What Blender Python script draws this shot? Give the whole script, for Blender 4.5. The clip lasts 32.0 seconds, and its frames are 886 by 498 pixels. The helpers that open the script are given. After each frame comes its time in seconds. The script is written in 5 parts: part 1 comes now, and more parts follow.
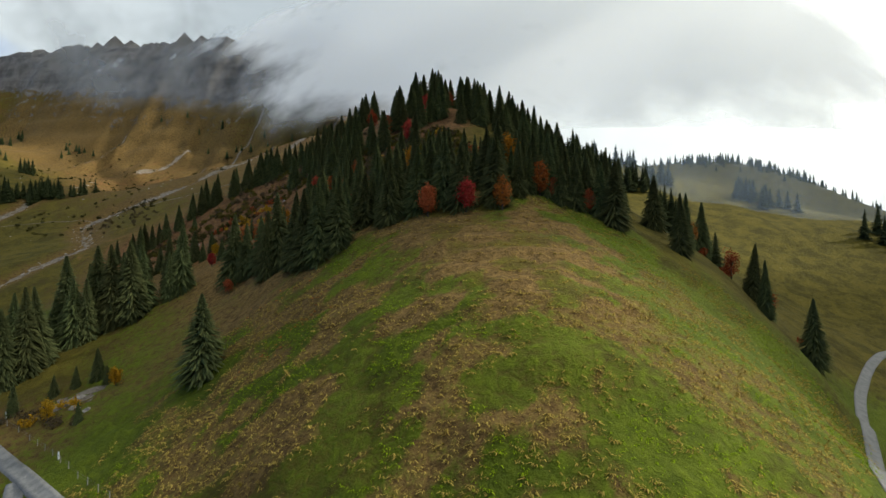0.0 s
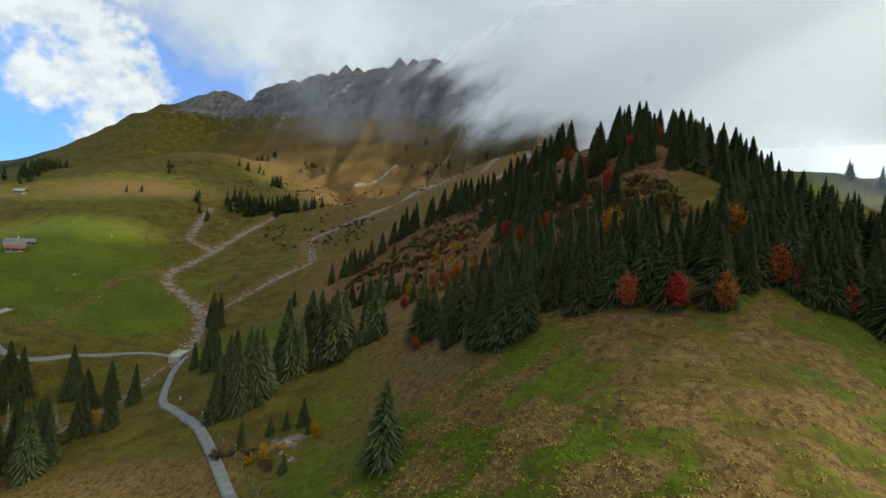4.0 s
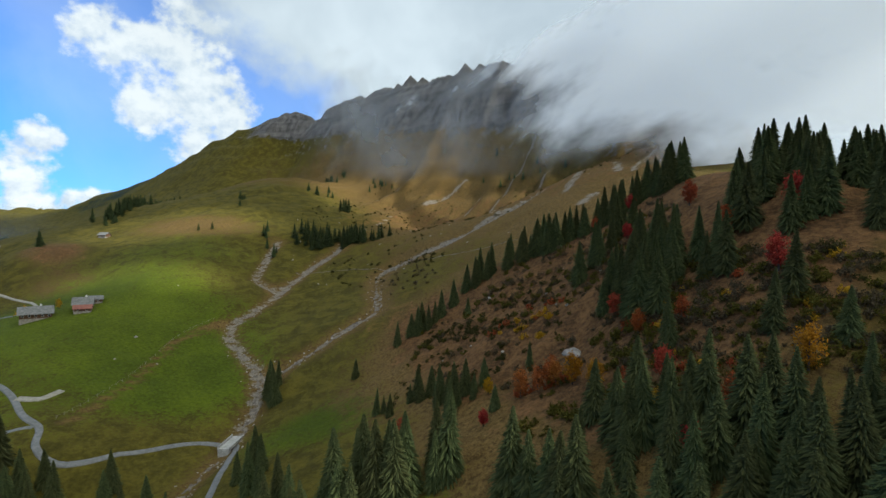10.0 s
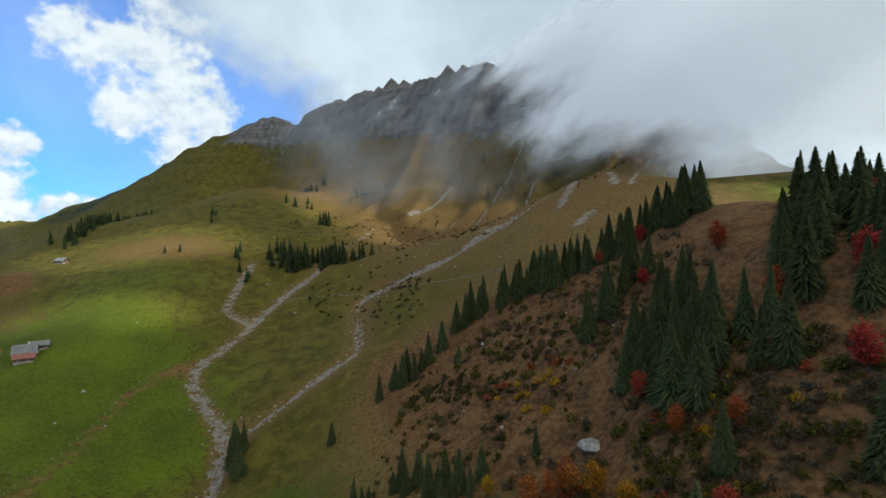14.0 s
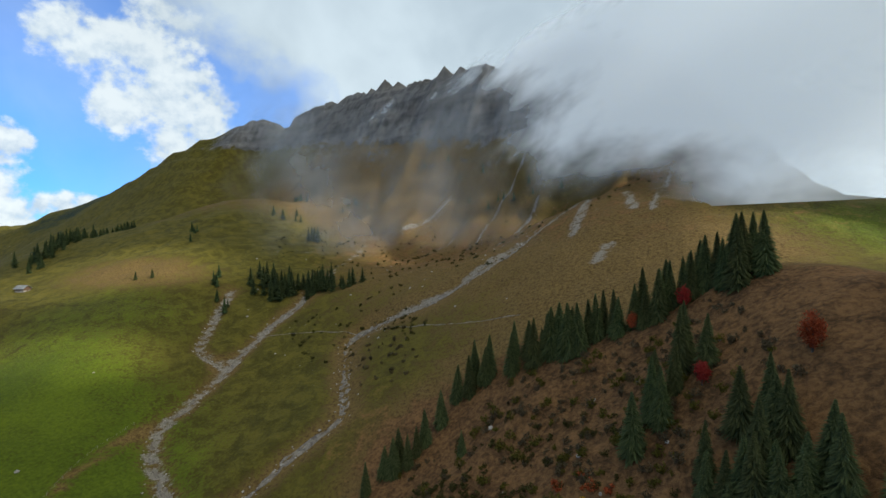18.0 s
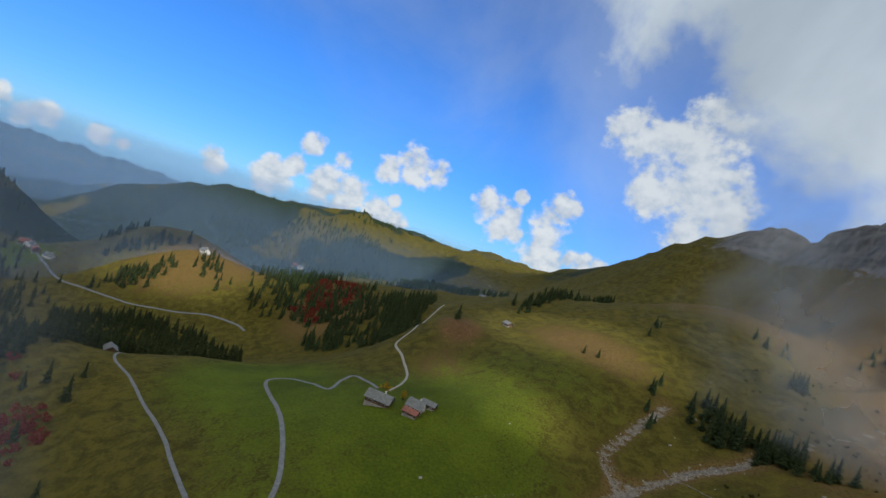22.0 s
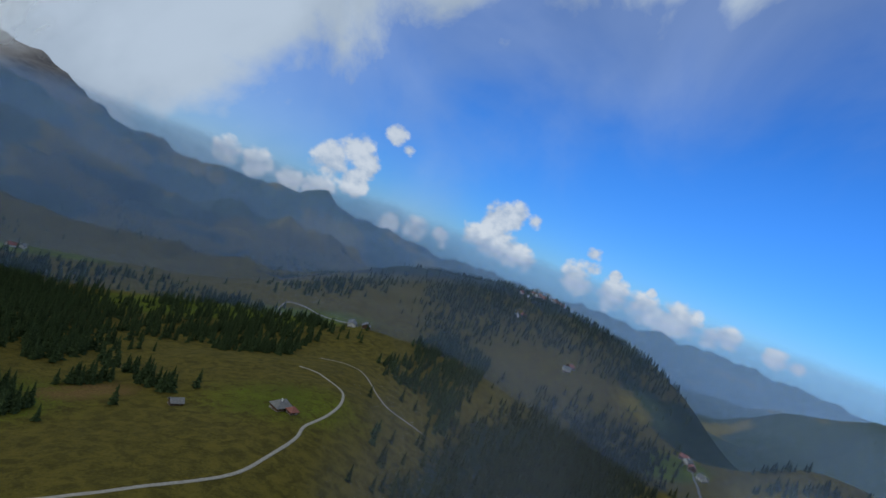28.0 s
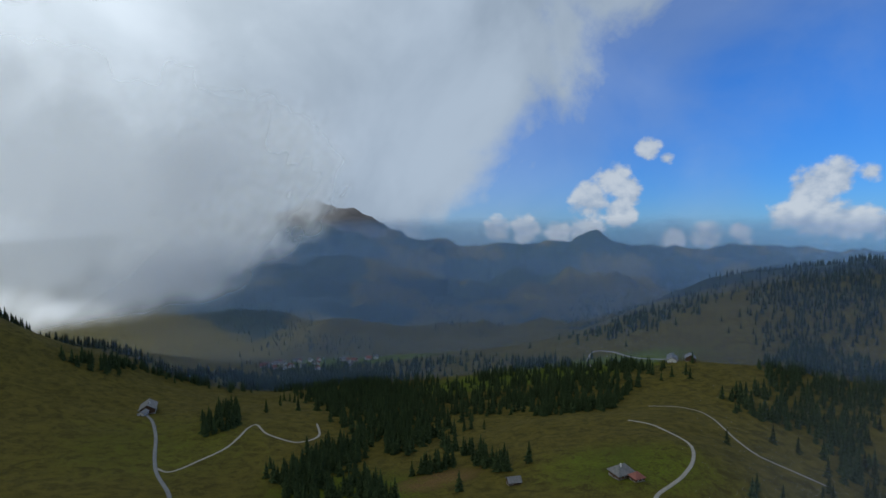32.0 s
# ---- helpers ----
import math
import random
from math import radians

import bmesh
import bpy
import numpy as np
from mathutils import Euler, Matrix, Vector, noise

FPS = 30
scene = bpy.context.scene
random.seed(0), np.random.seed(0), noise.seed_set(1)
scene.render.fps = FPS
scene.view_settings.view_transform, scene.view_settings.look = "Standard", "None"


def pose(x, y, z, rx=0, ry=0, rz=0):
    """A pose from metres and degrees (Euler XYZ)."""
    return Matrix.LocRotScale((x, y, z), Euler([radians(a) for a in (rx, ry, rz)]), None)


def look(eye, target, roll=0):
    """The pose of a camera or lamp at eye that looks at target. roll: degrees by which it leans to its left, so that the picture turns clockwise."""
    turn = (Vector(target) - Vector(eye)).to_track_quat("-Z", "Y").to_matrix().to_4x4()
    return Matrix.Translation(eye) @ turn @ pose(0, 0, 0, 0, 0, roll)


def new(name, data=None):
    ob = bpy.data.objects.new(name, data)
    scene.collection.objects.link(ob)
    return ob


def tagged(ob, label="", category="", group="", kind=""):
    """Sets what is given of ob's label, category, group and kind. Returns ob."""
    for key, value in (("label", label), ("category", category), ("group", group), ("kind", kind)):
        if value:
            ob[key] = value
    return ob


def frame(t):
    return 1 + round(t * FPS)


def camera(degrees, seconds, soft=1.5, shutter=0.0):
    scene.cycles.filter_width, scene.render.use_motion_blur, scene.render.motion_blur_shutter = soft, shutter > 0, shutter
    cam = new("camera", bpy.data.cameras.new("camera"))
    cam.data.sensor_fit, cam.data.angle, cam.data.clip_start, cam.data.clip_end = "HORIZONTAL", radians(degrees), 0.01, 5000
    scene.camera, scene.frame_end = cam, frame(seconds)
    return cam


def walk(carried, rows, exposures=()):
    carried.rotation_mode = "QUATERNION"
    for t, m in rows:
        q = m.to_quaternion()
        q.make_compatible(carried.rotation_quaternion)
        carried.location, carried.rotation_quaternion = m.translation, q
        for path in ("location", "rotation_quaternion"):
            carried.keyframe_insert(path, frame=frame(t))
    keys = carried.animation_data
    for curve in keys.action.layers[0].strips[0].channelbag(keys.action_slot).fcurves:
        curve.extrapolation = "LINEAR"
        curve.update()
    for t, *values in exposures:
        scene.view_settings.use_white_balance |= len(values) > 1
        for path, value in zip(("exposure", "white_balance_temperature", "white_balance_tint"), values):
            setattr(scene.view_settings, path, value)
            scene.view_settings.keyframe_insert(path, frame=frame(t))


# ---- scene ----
# ---------------------------------------------------------------- camera
cam = camera(84.0, 32.0)
PATH = [
    (0, (0.00, 0.00, 0.00), (0.67, 100.00, -0.48), -0.17),
    (0.5, (-0.03, -0.06, 2.23), (-1.26, 99.93, 1.52), 0.03),
    (1, (-0.03, -0.08, 4.37), (-9.55, 99.46, 3.53), -0.38),
    (1.5, (0.06, -0.05, 6.51), (-15.64, 98.70, 5.54), 0.56),
    (2, (-0.01, 0.36, 8.64), (-20.64, 98.20, 7.59), 0.33),
    (2.5, (-0.22, 1.42, 10.72), (-24.74, 98.36, 9.61), 1.10),
    (3, (-0.67, 2.99, 12.83), (-28.93, 98.91, 11.66), 2.18),
    (3.5, (-1.25, 4.97, 14.91), (-33.43, 99.64, 13.74), 3.26),
    (4, (-2.03, 7.24, 17.01), (-37.97, 100.55, 15.78), 3.34),
    (4.5, (-2.99, 9.78, 19.16), (-42.33, 101.71, 17.83), 3.00),
    (6.5, (-8.78, 22.50, 27.88), (-57.91, 109.59, 26.22), 2.21),
    (7, (-10.30, 25.80, 30.03), (-60.06, 112.52, 28.31), 1.64),
    (7.5, (-11.83, 29.01, 32.13), (-61.60, 115.72, 30.35), 0.57),
    (8, (-13.46, 32.08, 34.07), (-63.25, 118.79, 32.25), 0.77),
    (8.5, (-15.09, 35.03, 35.87), (-64.83, 121.76, 34.01), 0.46),
    (9, (-16.69, 37.79, 37.63), (-66.34, 124.58, 35.74), 0.48),
    (9.5, (-18.29, 40.52, 39.42), (-67.91, 127.33, 37.51), 0.83),
    (10, (-20.08, 43.32, 41.21), (-69.62, 130.16, 39.17), 0.65),
    (10.5, (-21.97, 46.11, 42.94), (-71.45, 132.98, 40.89), 0.86),
    (11, (-23.67, 48.81, 44.69), (-73.10, 135.71, 42.60), 1.11),
    (11.5, (-25.22, 51.47, 46.51), (-73.91, 138.79, 44.35), 0.68),
    (12, (-26.65, 54.14, 48.43), (-74.23, 142.07, 46.23), -0.02),
    (12.5, (-27.99, 56.98, 50.53), (-75.49, 144.96, 48.20), 0.99),
    (13, (-29.39, 60.13, 52.89), (-76.90, 148.09, 50.48), 0.04),
    (13.5, (-30.98, 63.53, 55.35), (-78.23, 151.62, 52.80), -0.63),
    (14, (-32.76, 67.07, 57.90), (-79.96, 155.19, 55.25), -0.78),
    (14.5, (-34.55, 70.69, 60.55), (-81.69, 158.84, 57.83), -0.74),
    (16.5, (-43.09, 86.71, 71.35), (-90.03, 174.95, 68.12), -0.03),
    (17, (-45.37, 90.74, 74.03), (-92.29, 178.99, 70.64), -0.31),
    (17.5, (-47.63, 94.75, 76.61), (-94.33, 183.10, 73.12), -1.03),
    (18, (-49.80, 98.88, 79.02), (-96.50, 187.23, 75.46), -1.14),
    (18.5, (-51.89, 103.32, 81.10), (-98.57, 191.68, 77.61), -1.32),
    (19, (-53.85, 108.07, 82.61), (-108.58, 191.71, 79.74), 7.06),
    (19.5, (-55.81, 113.00, 83.63), (-119.26, 190.26, 81.51), 11.52),
    (20, (-58.05, 117.78, 84.41), (-133.35, 183.57, 83.19), 18.67),
    (20.5, (-60.91, 121.96, 85.36), (-145.14, 175.85, 84.73), 19.52),
    (21, (-64.31, 125.34, 86.74), (-155.26, 166.91, 86.32), 19.28),
    (21.5, (-68.00, 128.00, 88.54), (-163.81, 156.63, 88.21), 18.93),
    (22, (-71.95, 129.95, 90.63), (-170.68, 145.80, 90.24), 18.49),
    (22.5, (-76.00, 131.31, 92.85), (-175.97, 133.61, 92.37), 18.79),
    (23, (-80.00, 132.06, 95.06), (-179.75, 125.08, 94.45), 16.86),
    (23.5, (-83.99, 132.25, 97.10), (-182.95, 117.93, 96.31), 15.71),
    (24, (-88.00, 131.97, 98.87), (-186.02, 112.19, 97.89), 14.21),
    (24.5, (-92.07, 131.35, 100.31), (-189.87, 110.55, 99.29), 9.89),
    (25, (-96.23, 130.57, 101.43), (-193.05, 105.62, 100.01), 10.69),
    (25.5, (-100.39, 129.76, 102.29), (-191.82, 89.31, 100.41), 19.25),
    (26, (-104.43, 128.91, 102.89), (-189.16, 75.84, 100.73), 22.05),
    (26.5, (-108.34, 127.92, 103.16), (-184.23, 62.86, 100.57), 23.60),
    (28.5, (-120.52, 120.07, 98.53), (-156.92, 26.98, 95.18), 18.74),
    (29, (-122.92, 116.34, 97.56), (-149.40, 19.97, 94.06), 17.28),
    (29.5, (-125.04, 112.31, 96.75), (-140.59, 13.59, 93.03), 16.32),
    (30, (-126.79, 108.05, 96.09), (-134.37, 8.41, 92.28), 13.25),
    (30.5, (-128.21, 103.69, 95.51), (-127.80, 3.78, 91.50), 11.73),
    (31, (-129.38, 99.30, 95.02), (-122.26, -0.36, 90.85), 10.03),
    (31.5, (-130.35, 94.90, 94.50), (-121.26, -4.60, 90.30), 5.53),
    (32, (-131.21, 90.50, 93.95), (-123.18, -9.09, 89.70), -0.32),
]
walk(cam, [(t, look(eye, target, roll)) for t, eye, target, roll in PATH], [(0, 0.08, 6550, 5), (5, 0.12, 6350, 4), (9, 0.16, 6150, 3), (18.5, 0.05, 6050, 3), (20.5, -0.33, 6150, 7), (22, -0.3, 6050, 8), (24, -0.3, 6000, 9), (26.5, -0.4, 5900, 9), (29, -0.55, 5550, 8), (32, -0.65, 5600, 8)])

# ---------------------------------------------------------------- sky and sun
SUN_YAW, SUN_UP = radians(-84), radians(37)          # yaw to the left of +y
SUN_DIR = Vector((-math.sin(SUN_YAW) * math.cos(SUN_UP), math.cos(SUN_YAW) * math.cos(SUN_UP), math.sin(SUN_UP)))
sun_data = bpy.data.lights.new("sun", "SUN")
sun_data.energy, sun_data.angle, sun_data.color = 4.8, radians(0.6), (1.0, 0.945, 0.86)
sun_ob = new("sun", sun_data)
sun_ob.matrix_world = look(SUN_DIR * 3000, (0, 0, 0))


class Nodes:
    """A small builder for node trees."""

    def __init__(self, tree):
        self.tree = tree
        tree.nodes.clear()

    def add(self, kind, inputs=None, **attrs):
        node = self.tree.nodes.new(kind)
        for key, value in attrs.items():
            setattr(node, key, value)
        for key, value in (inputs or {}).items():
            self.link(value, node.inputs[key])
        return node

    def link(self, value, socket):
        if isinstance(value, bpy.types.NodeSocket):
            self.tree.links.new(value, socket)
        elif isinstance(value, bpy.types.Node):
            self.tree.links.new(value.outputs[0], socket)
        elif isinstance(value, tuple) and len(value) == 3 and socket.type == "RGBA":
            socket.default_value = (*value, 1)
        else:
            socket.default_value = value

    def math(self, op, a, b=0.0, c=0.0, clamp=False):
        return self.add("ShaderNodeMath", {0: a, 1: b, 2: c}, operation=op, use_clamp=clamp).outputs[0]

    def noise(self, vector, scale, detail=4.0, rough=0.55, distortion=0.0):
        return self.add("ShaderNodeTexNoise", {"Vector": vector, "Scale": scale, "Detail": detail, "Roughness": rough, "Distortion": distortion}).outputs["Fac"]

    def ramp(self, value, lo, hi, smooth=True):
        return self.add("ShaderNodeMapRange", {"Value": value, "From Min": lo, "From Max": hi}, interpolation_type="SMOOTHSTEP" if smooth else "LINEAR").outputs["Result"]

    def mix(self, fac, a, b):
        node = self.add("ShaderNodeMix", data_type="RGBA")
        self.link(fac, node.inputs["Factor"])
        self.link(a, node.inputs[6])
        self.link(b, node.inputs[7])
        return node.outputs[2]

    def dot(self, a, b):
        return self.add("ShaderNodeVectorMath", {0: a, 1: b}, operation="DOT_PRODUCT").outputs["Value"]


world = bpy.data.worlds.new("sky")
scene.world = world
world.use_nodes = True
W = Nodes(world.node_tree)
way = W.add("ShaderNodeTexCoord").outputs["Generated"]
sky = W.add("ShaderNodeTexSky", sky_type="NISHITA", sun_disc=False, sun_elevation=SUN_UP, sun_rotation=math.pi / 2 - (math.pi / 2 + SUN_YAW) , altitude=1500.0, air_density=1.0, dust_density=0.4, ozone_density=2.5)
sep = W.add("ShaderNodeSeparateXYZ", {0: way})
up = sep.outputs["Z"]
tint = W.mix(W.ramp(up, -0.04, 0.30), (0.043, 0.078, 0.135), (0.054, 0.116, 0.200))
sky_lit = W.add("ShaderNodeVectorMath", {0: sky.outputs[0], 1: tint}, operation="MULTIPLY").outputs[0]
# heaped fair-weather clouds round the western and southern horizon: bearing west of north, height above the horizon and size, in degrees
HEAPS = [
    (64.2, 18.3, 2.96), (62.2, 19.0, 1.84), (65.9, 17.5, 1.84),
    (59.7, 18.5, 2.63), (56.7, 19.8, 3.62), (57.2, 17.2, 3.29), (59.7, 13.9, 3.62), (56.3, 13.8, 4.61), (52.9, 13.4, 2.3), (55.3, 9.8, 3.62), (53.1, 11.4, 2.3), (60.7, 12.5, 2.63),
    (70.1, 6.5, 2.3), (69.1, 8.3, 1.84), (68.0, 8.6, 0.92), (69.8, 2.7, 2.96), (68.1, 2.0, 1.65), (65.4, 2.9, 1.58), (63.7, 3.1, 1.18),
    (165.8, 5.2, 2.11), (167.8, 2.7, 2.3), (162.0, 8.4, 1.32), (160.2, 7.1, 0.79), (165.0, 1.7, 1.84), (168.2, -0.3, 1.97), (164.0, 3.8, 1.65),
    (178.3, -0.1, 1.45), (175.0, -0.2, 1.71), (171.5, -0.5, 1.58), (159.6, -1.4, 1.32), (156.4, -0.9, 1.58), (153.4, -0.8, 1.18),
    (147.9, 3.3, 2.24), (146.1, 4.5, 1.84), (143.8, 4.5, 0.99), (147.8, 1.0, 2.96), (144.9, 0.6, 2.11), (149.9, 0.8, 1.71), (143.2, -0.1, 1.32),
    (137.0, 0.5, 2.11), (136.2, 3.5, 0.92), (136.1, 1.9, 1.18), (133.2, 0.0, 1.84), (133.4, 2.0, 0.72), (129.7, -0.3, 1.84), (129.4, 1.6, 0.59),
    (126.0, 0.0, 1.97), (126.9, -0.9, 1.45), (121.3, 0.0, 1.32), (122.7, -0.7, 1.05), (117.0, -0.2, 1.18), (115.4, -0.3, 0.79),
    (107.5, 1.0, 1.45), (101.5, 1.4, 2.24), (99.6, 3.3, 1.32), (95.6, 2.3, 2.5), (92.4, 2.6, 2.11), (89.8, 1.4, 2.24), (88.0, 3.2, 0.86), (87.1, 1.0, 1.45), (93.9, 0.7, 1.97),
    (98.3, 6.2, 1.45), (94.8, 5.7, 1.18), (89.8, 6.5, 1.71), (86.9, 7.8, 2.37), (84.4, 7.7, 1.71),
    (77.3, 6.2, 2.11), (75.3, 4.4, 1.97), (73.5, 3.9, 1.05), (74.1, 8.3, 0.86), (74.8, 6.0, 1.32), (68.5, 2.9, 1.18), (67.1, 3.0, 1.05),
]
heap = None
for yaw, rise, size in HEAPS:
    c = (-math.sin(radians(yaw)) * math.cos(radians(rise)), math.cos(radians(yaw)) * math.cos(radians(rise)), math.sin(radians(rise)))
    k = 2.0 / radians(size * 1.0) ** 2
    lump = W.math("MULTIPLY_ADD", W.dot(way, c), k, 1.0 - k)
    heap = lump if heap is None else W.math("SMOOTH_MAX", heap, lump, 0.35)
heap = W.math("MAXIMUM", heap, -1.5)
curl = W.add("ShaderNodeVectorMath", {0: way, 1: (1.0, 1.0, 1.2)}, operation="MULTIPLY").outputs[0]


def billow(vector):
    big, small = W.noise(vector, 20.0, 2.0, 0.5), W.noise(vector, 55.0, 5.0, 0.58)
    return W.math("ADD", W.math("MULTIPLY", big, 0.62), W.math("MULTIPLY", small, 0.38))


fluff = billow(curl)
toward = W.add("ShaderNodeVectorMath", {0: curl, 1: (0.010, 0.004, 0.018)}, operation="ADD").outputs[0]
relief = W.math("SUBTRACT", fluff, billow(toward))
mass = W.math("ADD", heap, W.math("MULTIPLY", W.math("SUBTRACT", fluff, 0.5), 4.4))
cumulus = W.math("MULTIPLY", W.ramp(mass, -0.25, 0.75), 0.95)
shade = W.ramp(W.math("ADD", W.math("MULTIPLY", relief, 1.6), W.math("MULTIPLY", mass, 0.12)), -0.36, 0.42)
cumulus_col = W.mix(shade, (0.55, 0.62, 0.71), (0.96, 0.95, 0.92))
# stratus: the broad cover from overhead to the sun's side
side = W.dot(way, (0.7, 0.25, 0.65))
broad = W.noise(way, 3.0, 7.0, 0.55, 0.4)
wisp = W.noise(way, 11.0, 5.0, 0.55, 0.3)
cover = W.ramp(W.math("ADD", side, W.math("ADD", W.math("MULTIPLY", W.math("SUBTRACT", broad, 0.5), 0.55), W.math("MULTIPLY", W.math("SUBTRACT", wisp, 0.5), 0.16))), -0.27, -0.10)
thin = W.math("MULTIPLY", W.ramp(W.math("ADD", side, W.math("MULTIPLY", W.math("SUBTRACT", broad, 0.5), 0.8)), -0.6, -0.15), 0.35)
cover = W.math("MAXIMUM", cover, thin)
glow = W.dot(way, tuple(SUN_DIR))
streak = W.noise(way, 3.4, 5.0, 0.5, 0.4)
dull = W.mix(W.ramp(streak, 0.3, 0.7), (0.48, 0.54, 0.60), (0.71, 0.77, 0.82))
bright = W.mix(W.ramp(streak, 0.3, 0.75), (1.12, 1.15, 1.11), (1.7, 1.7, 1.62))
stratus_col = W.mix(W.ramp(glow, 0.15, 0.8), dull, bright)
colour = W.mix(cumulus, sky_lit, cumulus_col)
colour = W.mix(cover, colour, stratus_col)
back = W.add("ShaderNodeBackground", {"Color": colour, "Strength": 1.0})
W.add("ShaderNodeOutputWorld", {"Surface": back})


# ---------------------------------------------------------------- materials
def material(name):
    m = bpy.data.materials.new(name)
    m.use_nodes = True
    return m, Nodes(m.node_tree)


def surface(n, colour, rough=0.9, height=None, strength=0.4, distance=0.3, metal=0.0, spec=0.25):
    values = {"Base Color": colour, "Roughness": rough, "Metallic": metal, "Specular IOR Level": spec}
    if height is not None:
        values["Normal"] = n.add("ShaderNodeBump", {"Height": height, "Strength": strength, "Distance": distance}).outputs[0]
    bsdf = n.add("ShaderNodeBsdfPrincipled", values)
    n.add("ShaderNodeOutputMaterial", {"Surface": bsdf})
    return bsdf


def coords(n):
    return n.add("ShaderNodeTexCoord").outputs["Object"]


def speckled(name, dark, light, scale, rough=0.9, bump=0.3, distance=0.1, per_object=0.0, fine=6.0):
    """A plain surface with a coarse and a fine mottle and relief."""
    m, n = material(name)
    at = coords(n)
    a, b = n.noise(at, scale, 5.0, 0.6), n.noise(at, scale * fine, 4.0, 0.6)
    fac = n.math("ADD", n.math("MULTIPLY", a, 0.6), n.math("MULTIPLY", b, 0.4))
    col = n.mix(n.ramp(fac, 0.32, 0.68), dark, light)
    if per_object:
        rnd = n.add("ShaderNodeObjectInfo").outputs["Random"]
        hsv = n.add("ShaderNodeHueSaturation", {"Color": col, "Value": n.math("ADD", 1.0 - per_object / 2, n.math("MULTIPLY", rnd, per_object))})
        col = hsv.outputs[0]
    surface(n, col, rough, fac, bump, distance)
    return m


def leafy(name, dark, light, spread=0.35, island=True):
    """Foliage: each clump or branch with its own tone, a little light passing through."""
    m, n = material(name)
    at = coords(n)
    own = n.add("ShaderNodeNewGeometry").outputs["Random Per Island"]
    whole = n.add("ShaderNodeObjectInfo").outputs["Random"]
    fac = n.math("ADD", n.math("MULTIPLY", own, 0.55), n.math("MULTIPLY", n.noise(at, 0.9, 3.0), 0.45))
    col = n.mix(n.ramp(fac, 0.1, 0.9, False), dark, light)
    col = n.add("ShaderNodeHueSaturation", {"Color": col, "Hue": n.math("ADD", 0.5 - 0.02, n.math("MULTIPLY", whole, 0.04)), "Value": n.math("ADD", 1 - spread / 2, n.math("MULTIPLY", whole, spread))}).outputs[0]
    diff = n.add("ShaderNodeBsdfPrincipled", {"Base Color": col, "Roughness": 0.9, "Specular IOR Level": 0.04})
    tran = n.add("ShaderNodeBsdfTranslucent", {"Color": col})
    n.add("ShaderNodeOutputMaterial", {"Surface": n.add("ShaderNodeMixShader", {0: 0.28, 1: diff, 2: tran})})
    return m


